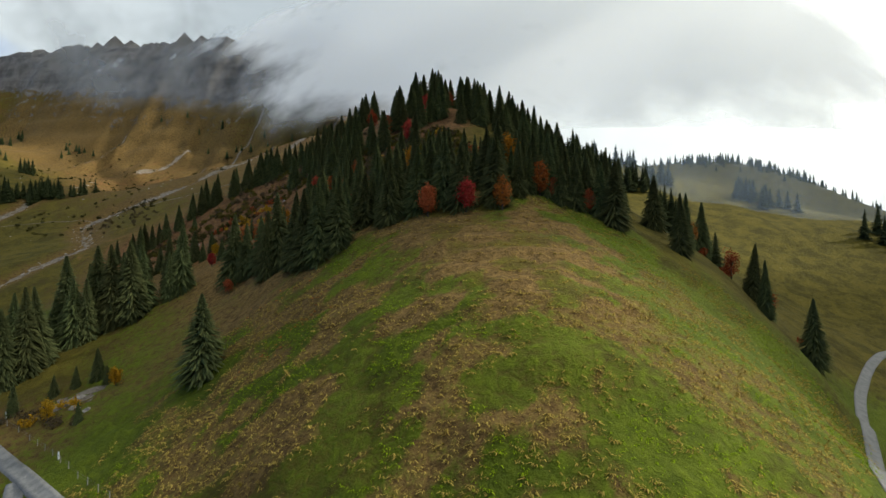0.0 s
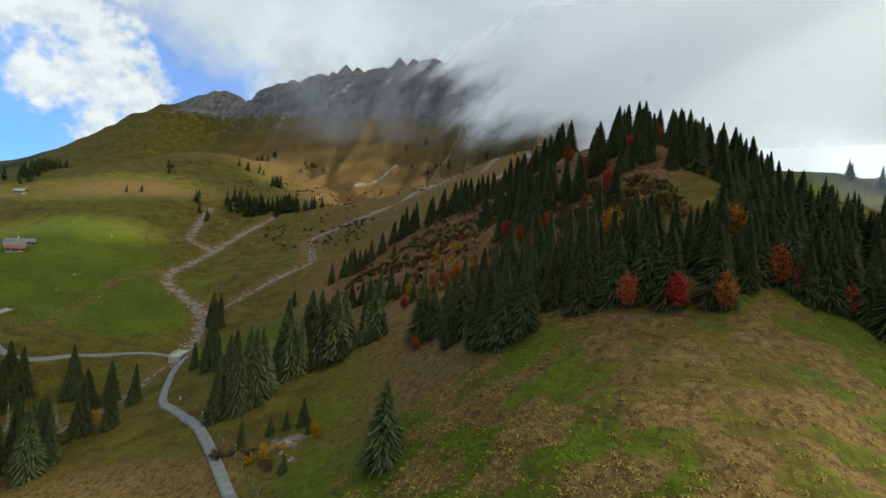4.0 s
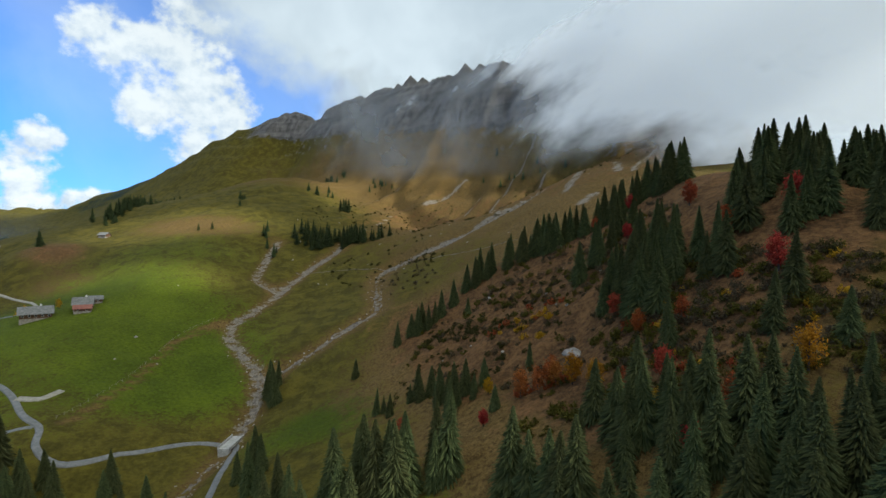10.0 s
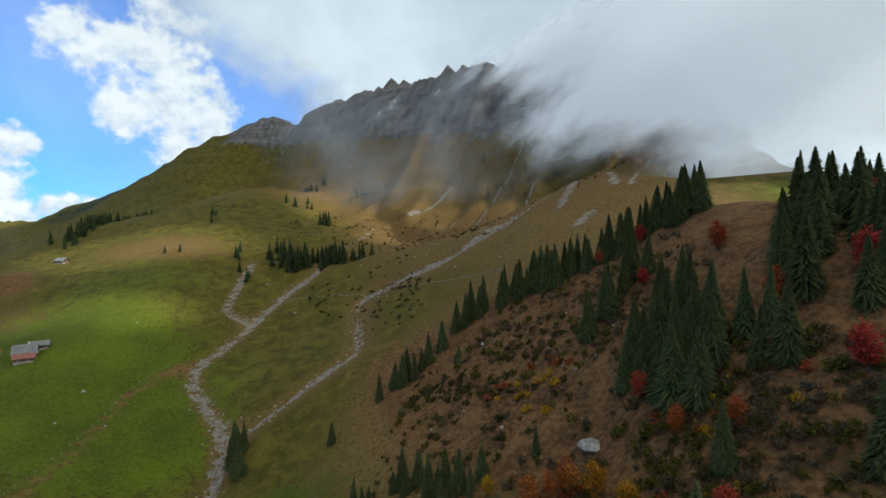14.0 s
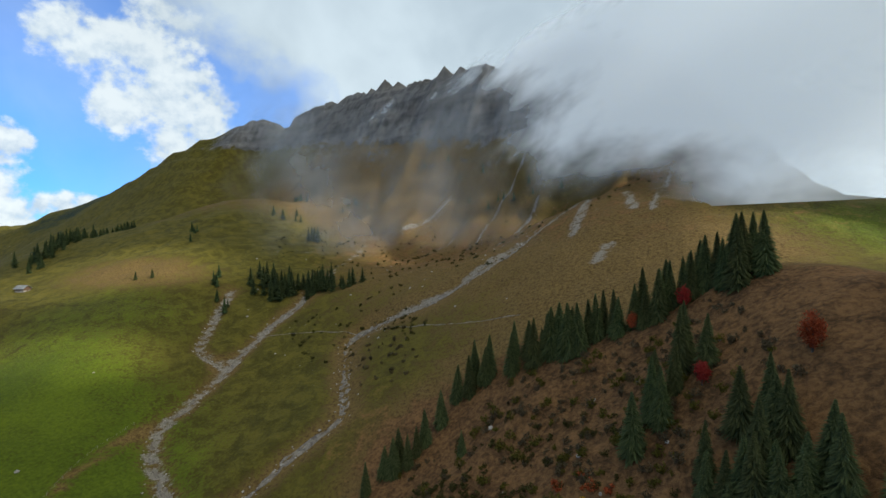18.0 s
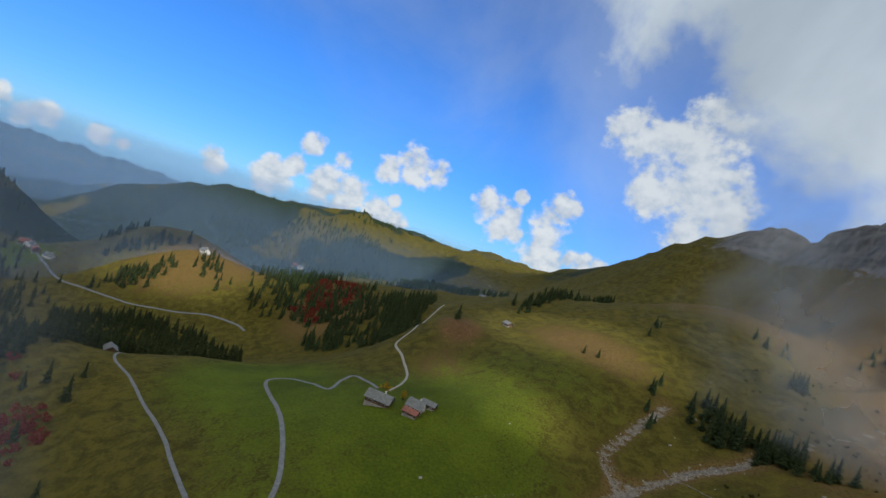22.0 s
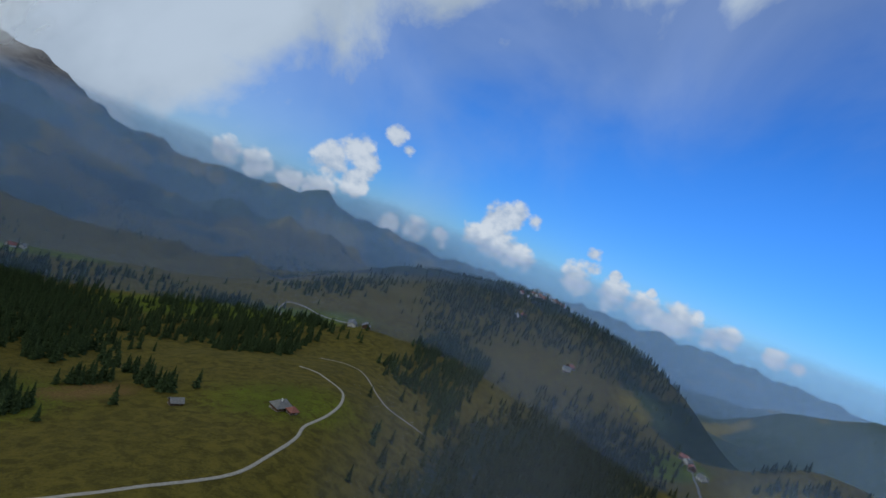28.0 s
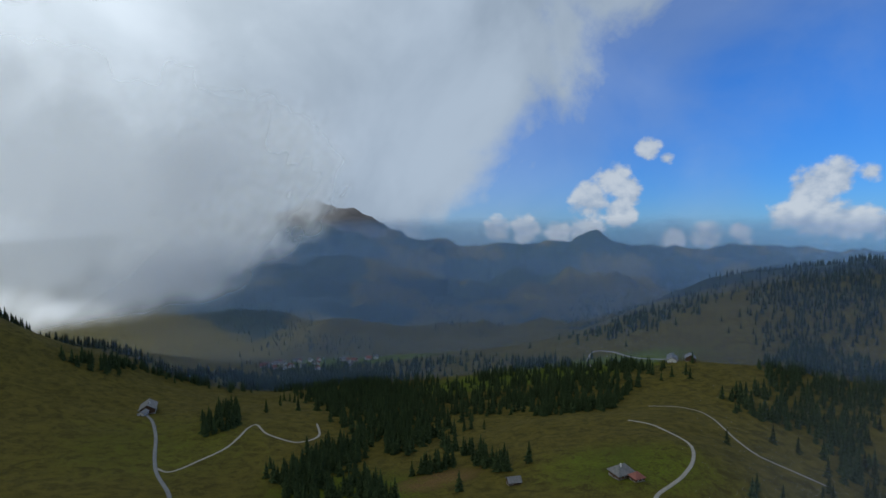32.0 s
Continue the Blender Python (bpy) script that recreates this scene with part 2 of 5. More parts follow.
def ground_material():
    m, n = material("alpine_ground")
    at = coords(n)
    lush = n.add("ShaderNodeAttribute", attribute_name="lush").outputs["Fac"]
    dry = n.add("ShaderNodeAttribute", attribute_name="dry").outputs["Fac"]
    rock = n.add("ShaderNodeAttribute", attribute_name="rock").outputs["Fac"]
    wide, mid, fine, tiny = n.noise(at, 0.02, 4.0, 0.6), n.noise(at, 0.11, 5.0, 0.6, 0.6), n.noise(at, 0.7, 6.0, 0.65, 0.4), n.noise(at, 3.2, 4.0, 0.7)
    meadow = n.mix(n.ramp(n.math("ADD", n.math("MULTIPLY", mid, 0.6), n.math("MULTIPLY", fine, 0.4)), 0.36, 0.64), (0.044, 0.038, 0.006), (0.105, 0.084, 0.013))
    green = n.mix(n.ramp(n.math("ADD", n.math("MULTIPLY", wide, 0.5), n.math("MULTIPLY", fine, 0.5)), 0.35, 0.65), (0.040, 0.054, 0.004), (0.092, 0.116, 0.007))
    straw = n.mix(n.ramp(n.math("ADD", n.math("MULTIPLY", fine, 0.55), n.math("MULTIPLY", tiny, 0.45)), 0.38, 0.62), (0.058, 0.035, 0.011), (0.178, 0.112, 0.036))
    blend = n.math("ADD", n.math("MULTIPLY", mid, 0.30), n.math("ADD", n.math("MULTIPLY", fine, 0.42), n.math("MULTIPLY", tiny, 0.28)))
    lush_mask = n.ramp(n.math("ADD", lush, n.math("MULTIPLY", n.math("SUBTRACT", blend, 0.5), 1.8)), 0.34, 0.66)
    dry_mask = n.ramp(n.math("SUBTRACT", dry, n.math("MULTIPLY", n.math("SUBTRACT", blend, 0.5), 2.0)), 0.34, 0.68)
    rock_mask = n.ramp(n.math("ADD", rock, n.math("MULTIPLY", n.math("SUBTRACT", n.math("ADD", n.math("MULTIPLY", mid, 0.6), n.math("MULTIPLY", wide, 0.4)), 0.5), 2.0)), 0.40, 0.62)
    long_at = n.add("ShaderNodeVectorMath", {0: at, 1: (1.0, 1.0, 0.16)}, operation="MULTIPLY").outputs[0]
    strata = n.noise(long_at, 0.10, 7.0, 0.65, 0.5)
    layers = n.noise(n.add("ShaderNodeVectorMath", {0: at, 1: (0.12, 0.12, 1.0)}, operation="MULTIPLY").outputs[0], 0.09, 5.0, 0.6, 0.8)
    stone = n.mix(n.ramp(n.math("ADD", n.math("MULTIPLY", strata, 0.6), n.math("MULTIPLY", layers, 0.4)), 0.36, 0.64), (0.060, 0.054, 0.052), (0.165, 0.150, 0.138))
    col = n.mix(lush_mask, meadow, green)
    col = n.mix(dry_mask, col, straw)
    russet = n.add("ShaderNodeAttribute", attribute_name="russet").outputs["Fac"]
    heath = n.mix(n.ramp(n.math("ADD", n.math("MULTIPLY", fine, 0.6), n.math("MULTIPLY", mid, 0.4)), 0.36, 0.64), (0.046, 0.024, 0.010), (0.165, 0.085, 0.032))
    col = n.mix(n.ramp(n.math("ADD", russet, n.math("MULTIPLY", n.math("SUBTRACT", n.math("ADD", n.math("MULTIPLY", mid, 0.6), n.math("MULTIPLY", fine, 0.4)), 0.5), 1.6)), 0.36, 0.66), col, heath)
    col = n.mix(rock_mask, col, stone)
    scree = n.add("ShaderNodeAttribute", attribute_name="scree").outputs["Fac"]
    scree_mask = n.ramp(n.math("ADD", scree, n.math("MULTIPLY", n.math("SUBTRACT", n.math("ADD", n.math("MULTIPLY", mid, 0.5), n.math("MULTIPLY", fine, 0.5)), 0.5), 1.6)), 0.45, 0.65)
    col = n.mix(scree_mask, col, n.mix(n.ramp(tiny, 0.35, 0.65), (0.11, 0.088, 0.068), (0.27, 0.235, 0.19)))
    # forest cover, its near-black tone holding the woods' shade too
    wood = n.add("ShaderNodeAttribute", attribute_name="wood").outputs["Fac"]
    wood_shade_mask = n.ramp(n.math("ADD", wood, n.math("MULTIPLY", n.math("SUBTRACT", n.math("ADD", n.math("MULTIPLY", mid, 0.5), n.math("MULTIPLY", wide, 0.5)), 0.5), 1.3)), 0.40, 0.56)
    col = n.mix(wood_shade_mask, col, n.mix(n.ramp(fine, 0.35, 0.65), (0.009, 0.016, 0.010), (0.030, 0.042, 0.020)))
    relief = n.math("ADD", n.math("MULTIPLY", fine, 0.85), n.math("MULTIPLY", tiny, 0.15))
    surface(n, col, 0.95, relief, 0.7, 1.0, spec=0.1)
    return m


def cloud_material(name, scale, thick, tone=(0.86, 0.88, 0.9), lo=0.40, hi=0.66, flow=(1.0, 1.0, 1.0), passing=0.5, detail=7.0):
    """Cloud, and tinted sheets that stand in for haze: scattering, thinning to nothing by a noise and towards the
    sheet's rim.
    """
    m, n = material(name)
    at = n.add("ShaderNodeVectorMath", {0: coords(n), 1: flow}, operation="MULTIPLY").outputs[0]
    rim = n.add("ShaderNodeAttribute", attribute_name="rim").outputs["Fac"]
    f = n.math("ADD", n.math("MULTIPLY", n.noise(at, scale, detail, 0.52, 0.5), 0.62), n.math("MULTIPLY", n.noise(at, scale * 3.7, detail - 1, 0.55, 0.3), 0.38))
    body = n.ramp(n.math("ADD", f, n.math("MULTIPLY", n.math("SUBTRACT", rim, 1.0), 0.5)), lo, hi)
    alpha = n.math("MULTIPLY", n.math("MULTIPLY", body, n.ramp(rim, 0.0, 0.5)), thick)
    scatter = n.add("ShaderNodeMixShader", {0: passing, 1: n.add("ShaderNodeBsdfDiffuse", {"Color": tone}), 2: n.add("ShaderNodeBsdfTranslucent", {"Color": tone})})
    n.add("ShaderNodeOutputMaterial", {"Surface": n.add("ShaderNodeMixShader", {0: alpha, 1: n.add("ShaderNodeBsdfTransparent"), 2: scatter})})
    return m


GROUND = ground_material()
SPRUCE = leafy("spruce_needles", (0.030, 0.041, 0.018), (0.116, 0.128, 0.048))
SPRUCE_FAR = leafy("far_spruce", (0.022, 0.033, 0.015), (0.064, 0.080, 0.030))
BARK = speckled("bark", (0.035, 0.026, 0.02), (0.12, 0.10, 0.08), 3.0)
DEAD = speckled("dead_wood", (0.16, 0.15, 0.13), (0.36, 0.33, 0.29), 2.0)
RED = leafy("red_leaves", (0.19, 0.024, 0.016), (0.46, 0.085, 0.050))
RUST = leafy("rust_leaves", (0.17, 0.045, 0.014), (0.42, 0.13, 0.035))
GOLD = leafy("gold_leaves", (0.22, 0.10, 0.008), (0.46, 0.24, 0.02))
DARK_RED = leafy("dark_red_leaves", (0.10, 0.018, 0.016), (0.26, 0.055, 0.035))
BROWN = leafy("brown_leaves", (0.050, 0.037, 0.022), (0.125, 0.096, 0.054))
OLIVE = leafy("olive_leaves", (0.05, 0.055, 0.010), (0.15, 0.14, 0.022))
SHRUB = leafy("shrub_leaves", (0.03, 0.035, 0.010), (0.09, 0.085, 0.024))
TARMAC = speckled("pale_tarmac", (0.11, 0.11, 0.108), (0.20, 0.198, 0.192), 0.6)
TRACK = speckled("gravel_track", (0.19, 0.17, 0.135), (0.34, 0.315, 0.265), 0.8)
GRAVEL = speckled("stream_gravel", (0.065, 0.050, 0.037), (0.235, 0.198, 0.156), 0.45, bump=0.7, distance=0.6)
STONE = speckled("limestone", (0.14, 0.120, 0.102), (0.35, 0.315, 0.272), 0.9, bump=0.6, distance=0.3)
CONCRETE = speckled("concrete", (0.24, 0.23, 0.21), (0.42, 0.41, 0.385), 0.9)
ROOF = speckled("grey_roof", (0.095, 0.093, 0.090), (0.20, 0.196, 0.188), 0.9, 0.7)
ROOF_RED = speckled("red_roof", (0.16, 0.06, 0.045), (0.27, 0.11, 0.08), 0.9, 0.8)
TIMBER = speckled("dark_timber", (0.05, 0.028, 0.016), (0.14, 0.08, 0.045), 2.0)
PLASTER = speckled("white_plaster", (0.50, 0.485, 0.45), (0.68, 0.66, 0.62), 0.8)
GLASS_DARK = speckled("window_glass", (0.02, 0.025, 0.03), (0.05, 0.055, 0.06), 0.5, 0.15)
CAR_PAINT = speckled("white_paint", (0.70, 0.70, 0.70), (0.82, 0.82, 0.82), 0.7, 0.3, 0.02)
RUBBER = speckled("rubber", (0.015, 0.015, 0.015), (0.03, 0.03, 0.03), 4.0)


# ---------------------------------------------------------------- the land
# ridge, valley and slope lines of the land: x, y, height
LAND = {
    "spur_crest": [(10, 14, -37), (14, 35, -23), (13, 54, -11.5), (8, 76, -3), (8, 98, 5), (12, 128, 18), (8, 170, 40), (4, 205, 58), (-15, 240, 65), (-37, 268, 66)],
    "spur_left": [(-18, 56, -23), (-13, 75, -11), (-18, 105, 0), (-25, 140, 12), (-40, 200, 34), (-57, 242, 44), (-57, 272, 53)],
    "spur_flank": [(-42, 87, -23.5), (-55, 120, -15), (-72, 156, -6), (-58, 182, 7), (-90, 215, 12), (-127, 248, 9), (-113, 268, 28)],
    "spur_end": [(-37, 268, 66), (-30, 310, 62), (-20, 360, 74), (-30, 430, 96)],
    "spur_right": [(46, 70, -18), (48, 100, -6), (44, 140, 12), (40, 190, 36), (30, 240, 50)],
    "spur_apron": [(58, 72, -27), (72, 97, -21), (70, 112, -12), (76, 132, -6)],
    "foot": [(45, 22, -39), (0, 14, -39), (-35, 45, -38), (-60, 72, -38), (-90, 92, -37), (-135, 118, -36.5), (-160, 140, -36), (-181, 164, -35)],
    "lower_stream": [(-181, 164, -37), (-172, 120, -45), (-185, 60, -57), (-250, -20, -76), (-400, -150, -100), (-700, -330, -125)],
    "main_stream": [(-181, 164, -37), (-215, 195, -27), (-268, 234, -13), (-285, 280, -2), (-325, 297, 10), (-335, 330, 21), (-312, 392, 44)],
    "side_stream": [(-201, 235, -9), (-222, 290, 4), (-229, 334, 19), (-215, 358, 40), (-122, 462, 100)],
    "farm_meadow": [(-216, 121, -31), (-250, 170, -23), (-300, 150, -13), (-345, 169, -5), (-338, 187, -2), (-425, 190, -4), (-409, 148, -16), (-415, 101, -31), (-420, 40, -45)],
    "upper_meadow": [(-280, 232, -10), (-340, 250, 10), (-426, 322, 47), (-511, 282, 40), (-520, 212, 24), (-605, 219, 21), (-687, 300, 47)],
    "green_hump": [(-739, 429, 68), (-656, 491, 98), (-570, 536, 128), (-495, 514, 107), (-420, 440, 72)],
    "cliff_foot": [(-745, 729, 206), (-600, 690, 195), (-406, 627, 166), (-232, 582, 146), (-146, 557, 138), (-40, 500, 125)],
    "skyline": [(-1439, 574, 68), (-1346, 668, 122), (-1223, 752, 181), (-1046, 787, 229), (-858, 772, 287), (-675, 757, 290), (-538, 741, 301), (-473, 726, 297), (-356, 691, 287), (-289, 664, 277), (-215, 652, 273), (-115, 613, 258), (-60, 596, 215), (-25, 585, 170), (15, 575, 112)],
    "behind_crest": [(-1030, 850, 190), (-850, 835, 235), (-660, 815, 240), (-460, 785, 245), (-270, 720, 225), (-110, 680, 170)],
    "shoulder_drop": [(45, 545, 88), (60, 620, 62), (140, 700, 60), (40, 780, 70)],
    "left_flank": [(-1250, 520, 35), (-1050, 560, 92), (-900, 600, 135), (-800, 640, 165)],
    "right_back": [(260, 450, 42), (330, 420, 16), (400, 500, 30), (330, 600, 70), (520, 560, 30)],
    "far_side": [(-1250, 1100, 60), (-700, 1150, 90), (-200, 1050, 90), (150, 900, 90)],
    "right_meadow": [(130, 420, 78), (177, 381, 56), (206, 343, 38), (231, 314, 22), (252, 284, 12), (256, 254, -5), (300, 200, -38)],
    "right_valley": [(74, 80, -38), (90, 104, -38), (114, 132, -38), (147, 163, -37), (150, 190, -30), (120, 235, 0), (60, 300, 40)],
    "right_ridge": [(220, 740, 120), (387, 812, 133), (479, 762, 128), (563, 765, 95), (650, 760, 46), (900, 700, -40)],
    "right_low": [(200, 60, -45), (400, 120, -60), (700, 300, -80), (1200, 300, -120)],
    "shelf_edge": [(-446, -57, -58), (-475, -24, -66), (-481, 33, -54), (-479, 79, -47), (-523, 131, -39), (-560, 186, -12)],
    "gold_hill": [(-869, -283, -103), (-909, -248, -60), (-913, -187, -23), (-861, -94, -21), (-801, 1, -30), (-727, 41, -45), (-683, 25, -76)],
    "gold_foot": [(-912, -333, -104), (-770, -210, -105), (-762, -177, -99), (-700, -60, -92), (-600, -60, -95), (-600, 60, -80)],
    "red_hill": [(-652, 106, -45), (-712, 161, -11), (-792, 168, 4), (-853, 107, -13), (-885, 22, -46), (-1000, 0, -70)],
    "west_low": [(-900, 330, 20), (-1200, 250, -20), (-1300, -50, -90), (-1350, 480, 30)],
    "west_ridge": [(-1897, -732, -108), (-1709, -396, 23), (-1875, -122, 38), (-1793, 132, 91), (-1973, 403, 82), (-2561, 820, 130)],
    "farm_shelf": [(-154, -51, -46), (-226, -191, -58), (-219, -224, -60), (-274, -254, -60), (-300, -330, -75)],
    "low_meadow": [(-62, -85, -52), (-34, -132, -70), (-114, -232, -78), (-150, -225, -72), (-164, -275, -76), (-200, -400, -95)],
    "home_meadow": [(60, -60, -45), (109, -243, -78), (201, -370, -88), (79, -349, -92), (-20, -420, -112)],
    "east_hill": [(478, -424, 19), (457, -517, -51), (397, -571, -79), (298, -579, -120), (272, -706, -155)],
    "valley": [(-398, -616, -91), (-260, -800, -129), (200, -854, -190), (232, -1158, -241), (404, -1039, -229), (-100, -1500, -290), (-357, -1478, -290), (-482, -2183, -286), (-1039, -2769, -230)],
    "dark_ridge": [(-730, -1255, -40), (-912, -1100, 4), (-1004, -906, 21), (-1090, -752, 1), (-1136, -616, -23), (-1146, -511, -68), (-1138, -425, -112)],
    "ridge_foot": [(-520, -480, -92), (-700, -600, -85), (-810, -541, -62), (-960, -430, -100), (-1000, -390, -118)],
    "gap": [(-1250, -480, -160), (-1700, -860, -215), (-2203, -1210, -255)],
    "knoll": [(-477, -3392, -166), (-700, -3450, -110), (-900, -3529, -40), (-1060, -3590, -95), (-1233, -3651, -130)],
    "south_peak": [(2300, -3600, 60), (1856, -3715, 165), (1620, -3820, 140), (1500, -3875, 150), (1328, -3954, 275), (1200, -3990, 245), (1048, -4045, 240), (800, -3950, 90), (551, -3851, -26)],
    "south_slope": [(1400, -2600, -120), (700, -2800, -160), (1000, -1800, -200), (0, -3300, -200)],
    "rim": [(4900, 4900, -100), (0, 4900, -60), (-4900, 4900, -80), (-4900, 1500, -120), (-4900, -1500, -120), (-4900, -4900, -160), (0, -4900, -160), (4900, -4900, -100), (4900, 0, -140)],
}


def tps(r2):
    return 0.5 * r2 * np.log(r2 + 1e-9)


def land_samples():
    """Points along every land line, closer together near the spur."""
    out = []
    for line in LAND.values():
        p = np.array(line, float)
        for a, b in zip(p[:-1], p[1:]):
            far = max(45.0, np.hypot(*(a[:2] + (150, -150))) * 0.075)
            n = max(1, int(np.hypot(*(b - a)[:2]) / far))
            out += [a + (b - a) * k / n for k in range(n)]
        out.append(p[-1])
    return np.unique(np.round(out, 1), axis=0)


SPOTS = land_samples()
SCALE = 1000.0
_p = SPOTS[:, :2] / SCALE
_d = ((_p[:, None] - _p[None]) ** 2).sum(-1)
_n = len(_p)
_m = np.zeros((_n + 3, _n + 3))
_m[:_n, :_n] = tps(_d) + np.eye(_n) * 2e-5
_m[:_n, _n:] = np.c_[np.ones(_n), _p]
_m[_n:, :_n] = _m[:_n, _n:].T
_w = np.linalg.solve(_m, np.r_[SPOTS[:, 2], 0, 0, 0])


def smooth_height(x, y):
    """The broad shape of the land, by a thin plate laid over its lines."""
    x, y = np.asarray(x, float) / SCALE, np.asarray(y, float) / SCALE
    z = _w[_n] + _w[_n + 1] * x + _w[_n + 2] * y
    for (px, py), w in zip(_p, _w[:_n]):
        z = z + w * tps((x - px) ** 2 + (y - py) ** 2)
    return z


def grow(start, stop, first, rate):
    """Steps from start to stop that grow by a rate."""
    out, step, sign = [start], first, 1 if stop > start else -1
    while (stop - out[-1]) * sign > step:
        out.append(out[-1] + sign * step)
        step *= rate
    return out + [stop]


def lattice(u, v, seed):
    h = (u * 374761393 + v * 668265263 + seed * 974711) & 0x7FFFFFFF
    h = ((h ^ (h >> 13)) * 1274126177) & 0x7FFFFFFF
    return ((h ^ (h >> 16)) & 0xFFFF) / 65535.0


def value_noise(x, y, size, seed):
    u, v = np.asarray(x, float) / size, np.asarray(y, float) / size
    i, j = np.floor(u).astype(np.int64), np.floor(v).astype(np.int64)
    f, g = u - i, v - j
    f, g = f * f * (3 - 2 * f), g * g * (3 - 2 * g)
    a = lattice(i, j, seed) * (1 - f) + lattice(i + 1, j, seed) * f
    b = lattice(i, j + 1, seed) * (1 - f) + lattice(i + 1, j + 1, seed) * f
    return a * (1 - g) + b * g


def fbm(x, y, size, seed, octaves=4, gain=0.5):
    total, amp, norm = 0.0, 1.0, 0.0
    for k in range(octaves):
        total = total + amp * value_noise(x, y, size / 2**k, seed + k)
        norm += amp
        amp *= gain
    return total / norm


def step(x, lo, hi):
    t = np.clip((np.asarray(x, float) - lo) / (hi - lo), 0, 1)
    return t * t * (3 - 2 * t)


def along(line, x, y):
    """Distance to a polyline, and how far along it the nearest place lies."""
    best, run, place = np.full(np.shape(x), 1e9), 0.0, np.zeros(np.shape(x))
    p = np.array(line, float)[:, :2]
    for a, b in zip(p[:-1], p[1:]):
        d = b - a
        length = np.hypot(*d)
        t = np.clip(((x - a[0]) * d[0] + (y - a[1]) * d[1]) / length**2, 0, 1)
        far = np.hypot(x - a[0] - t * d[0], y - a[1] - t * d[1])
        place = np.where(far < best, run + t * length, place)
        best = np.minimum(best, far)
        run += length
    return best, place


def spline(line, gap=3.0):
    """Points at even steps along a smooth curve through the given ones."""
    p = np.array(line, float)
    p = np.vstack([2 * p[0] - p[1], p, 2 * p[-1] - p[-2]])
    out = []
    for k in range(1, len(p) - 2):
        n = max(2, int(np.hypot(*(p[k + 1] - p[k])[:2]) / gap))
        for t in np.arange(n) / n:
            a, b, c, d = p[k - 1 : k + 3]
            out.append(0.5 * (2 * b + (c - a) * t + (2 * a - 5 * b + 4 * c - d) * t * t + (3 * b - a - 3 * c + d) * t**3))
    return np.array(out + [p[-2]])


# water courses and ways, in plan
STREAMS = {
    "main_stream": ([(-312, 392), (-306, 362), (-309, 338), (-303, 312), (-292, 285), (-281, 255), (-277, 238), (-262, 225), (-240, 216), (-212, 204), (-194, 186), (-183, 167), (-174, 150), (-165, 126), (-172, 95), (-190, 45), (-250, -20), (-330, -85), (-420, -160)], 3.2),
    "upper_stream": ([(-365, 352), (-351, 328), (-338, 311), (-325, 294), (-300, 290)], 2.2),
    "side_stream": ([(-140, 425), (-154, 385), (-170, 362), (-192, 345), (-226, 340), (-235, 328), (-217, 301), (-200, 280), (-187, 261), (-193, 243), (-197, 228), (-205, 208)], 3.4),
}
carved = [(spline(line, 6.0), width) for line, width in STREAMS.values()]


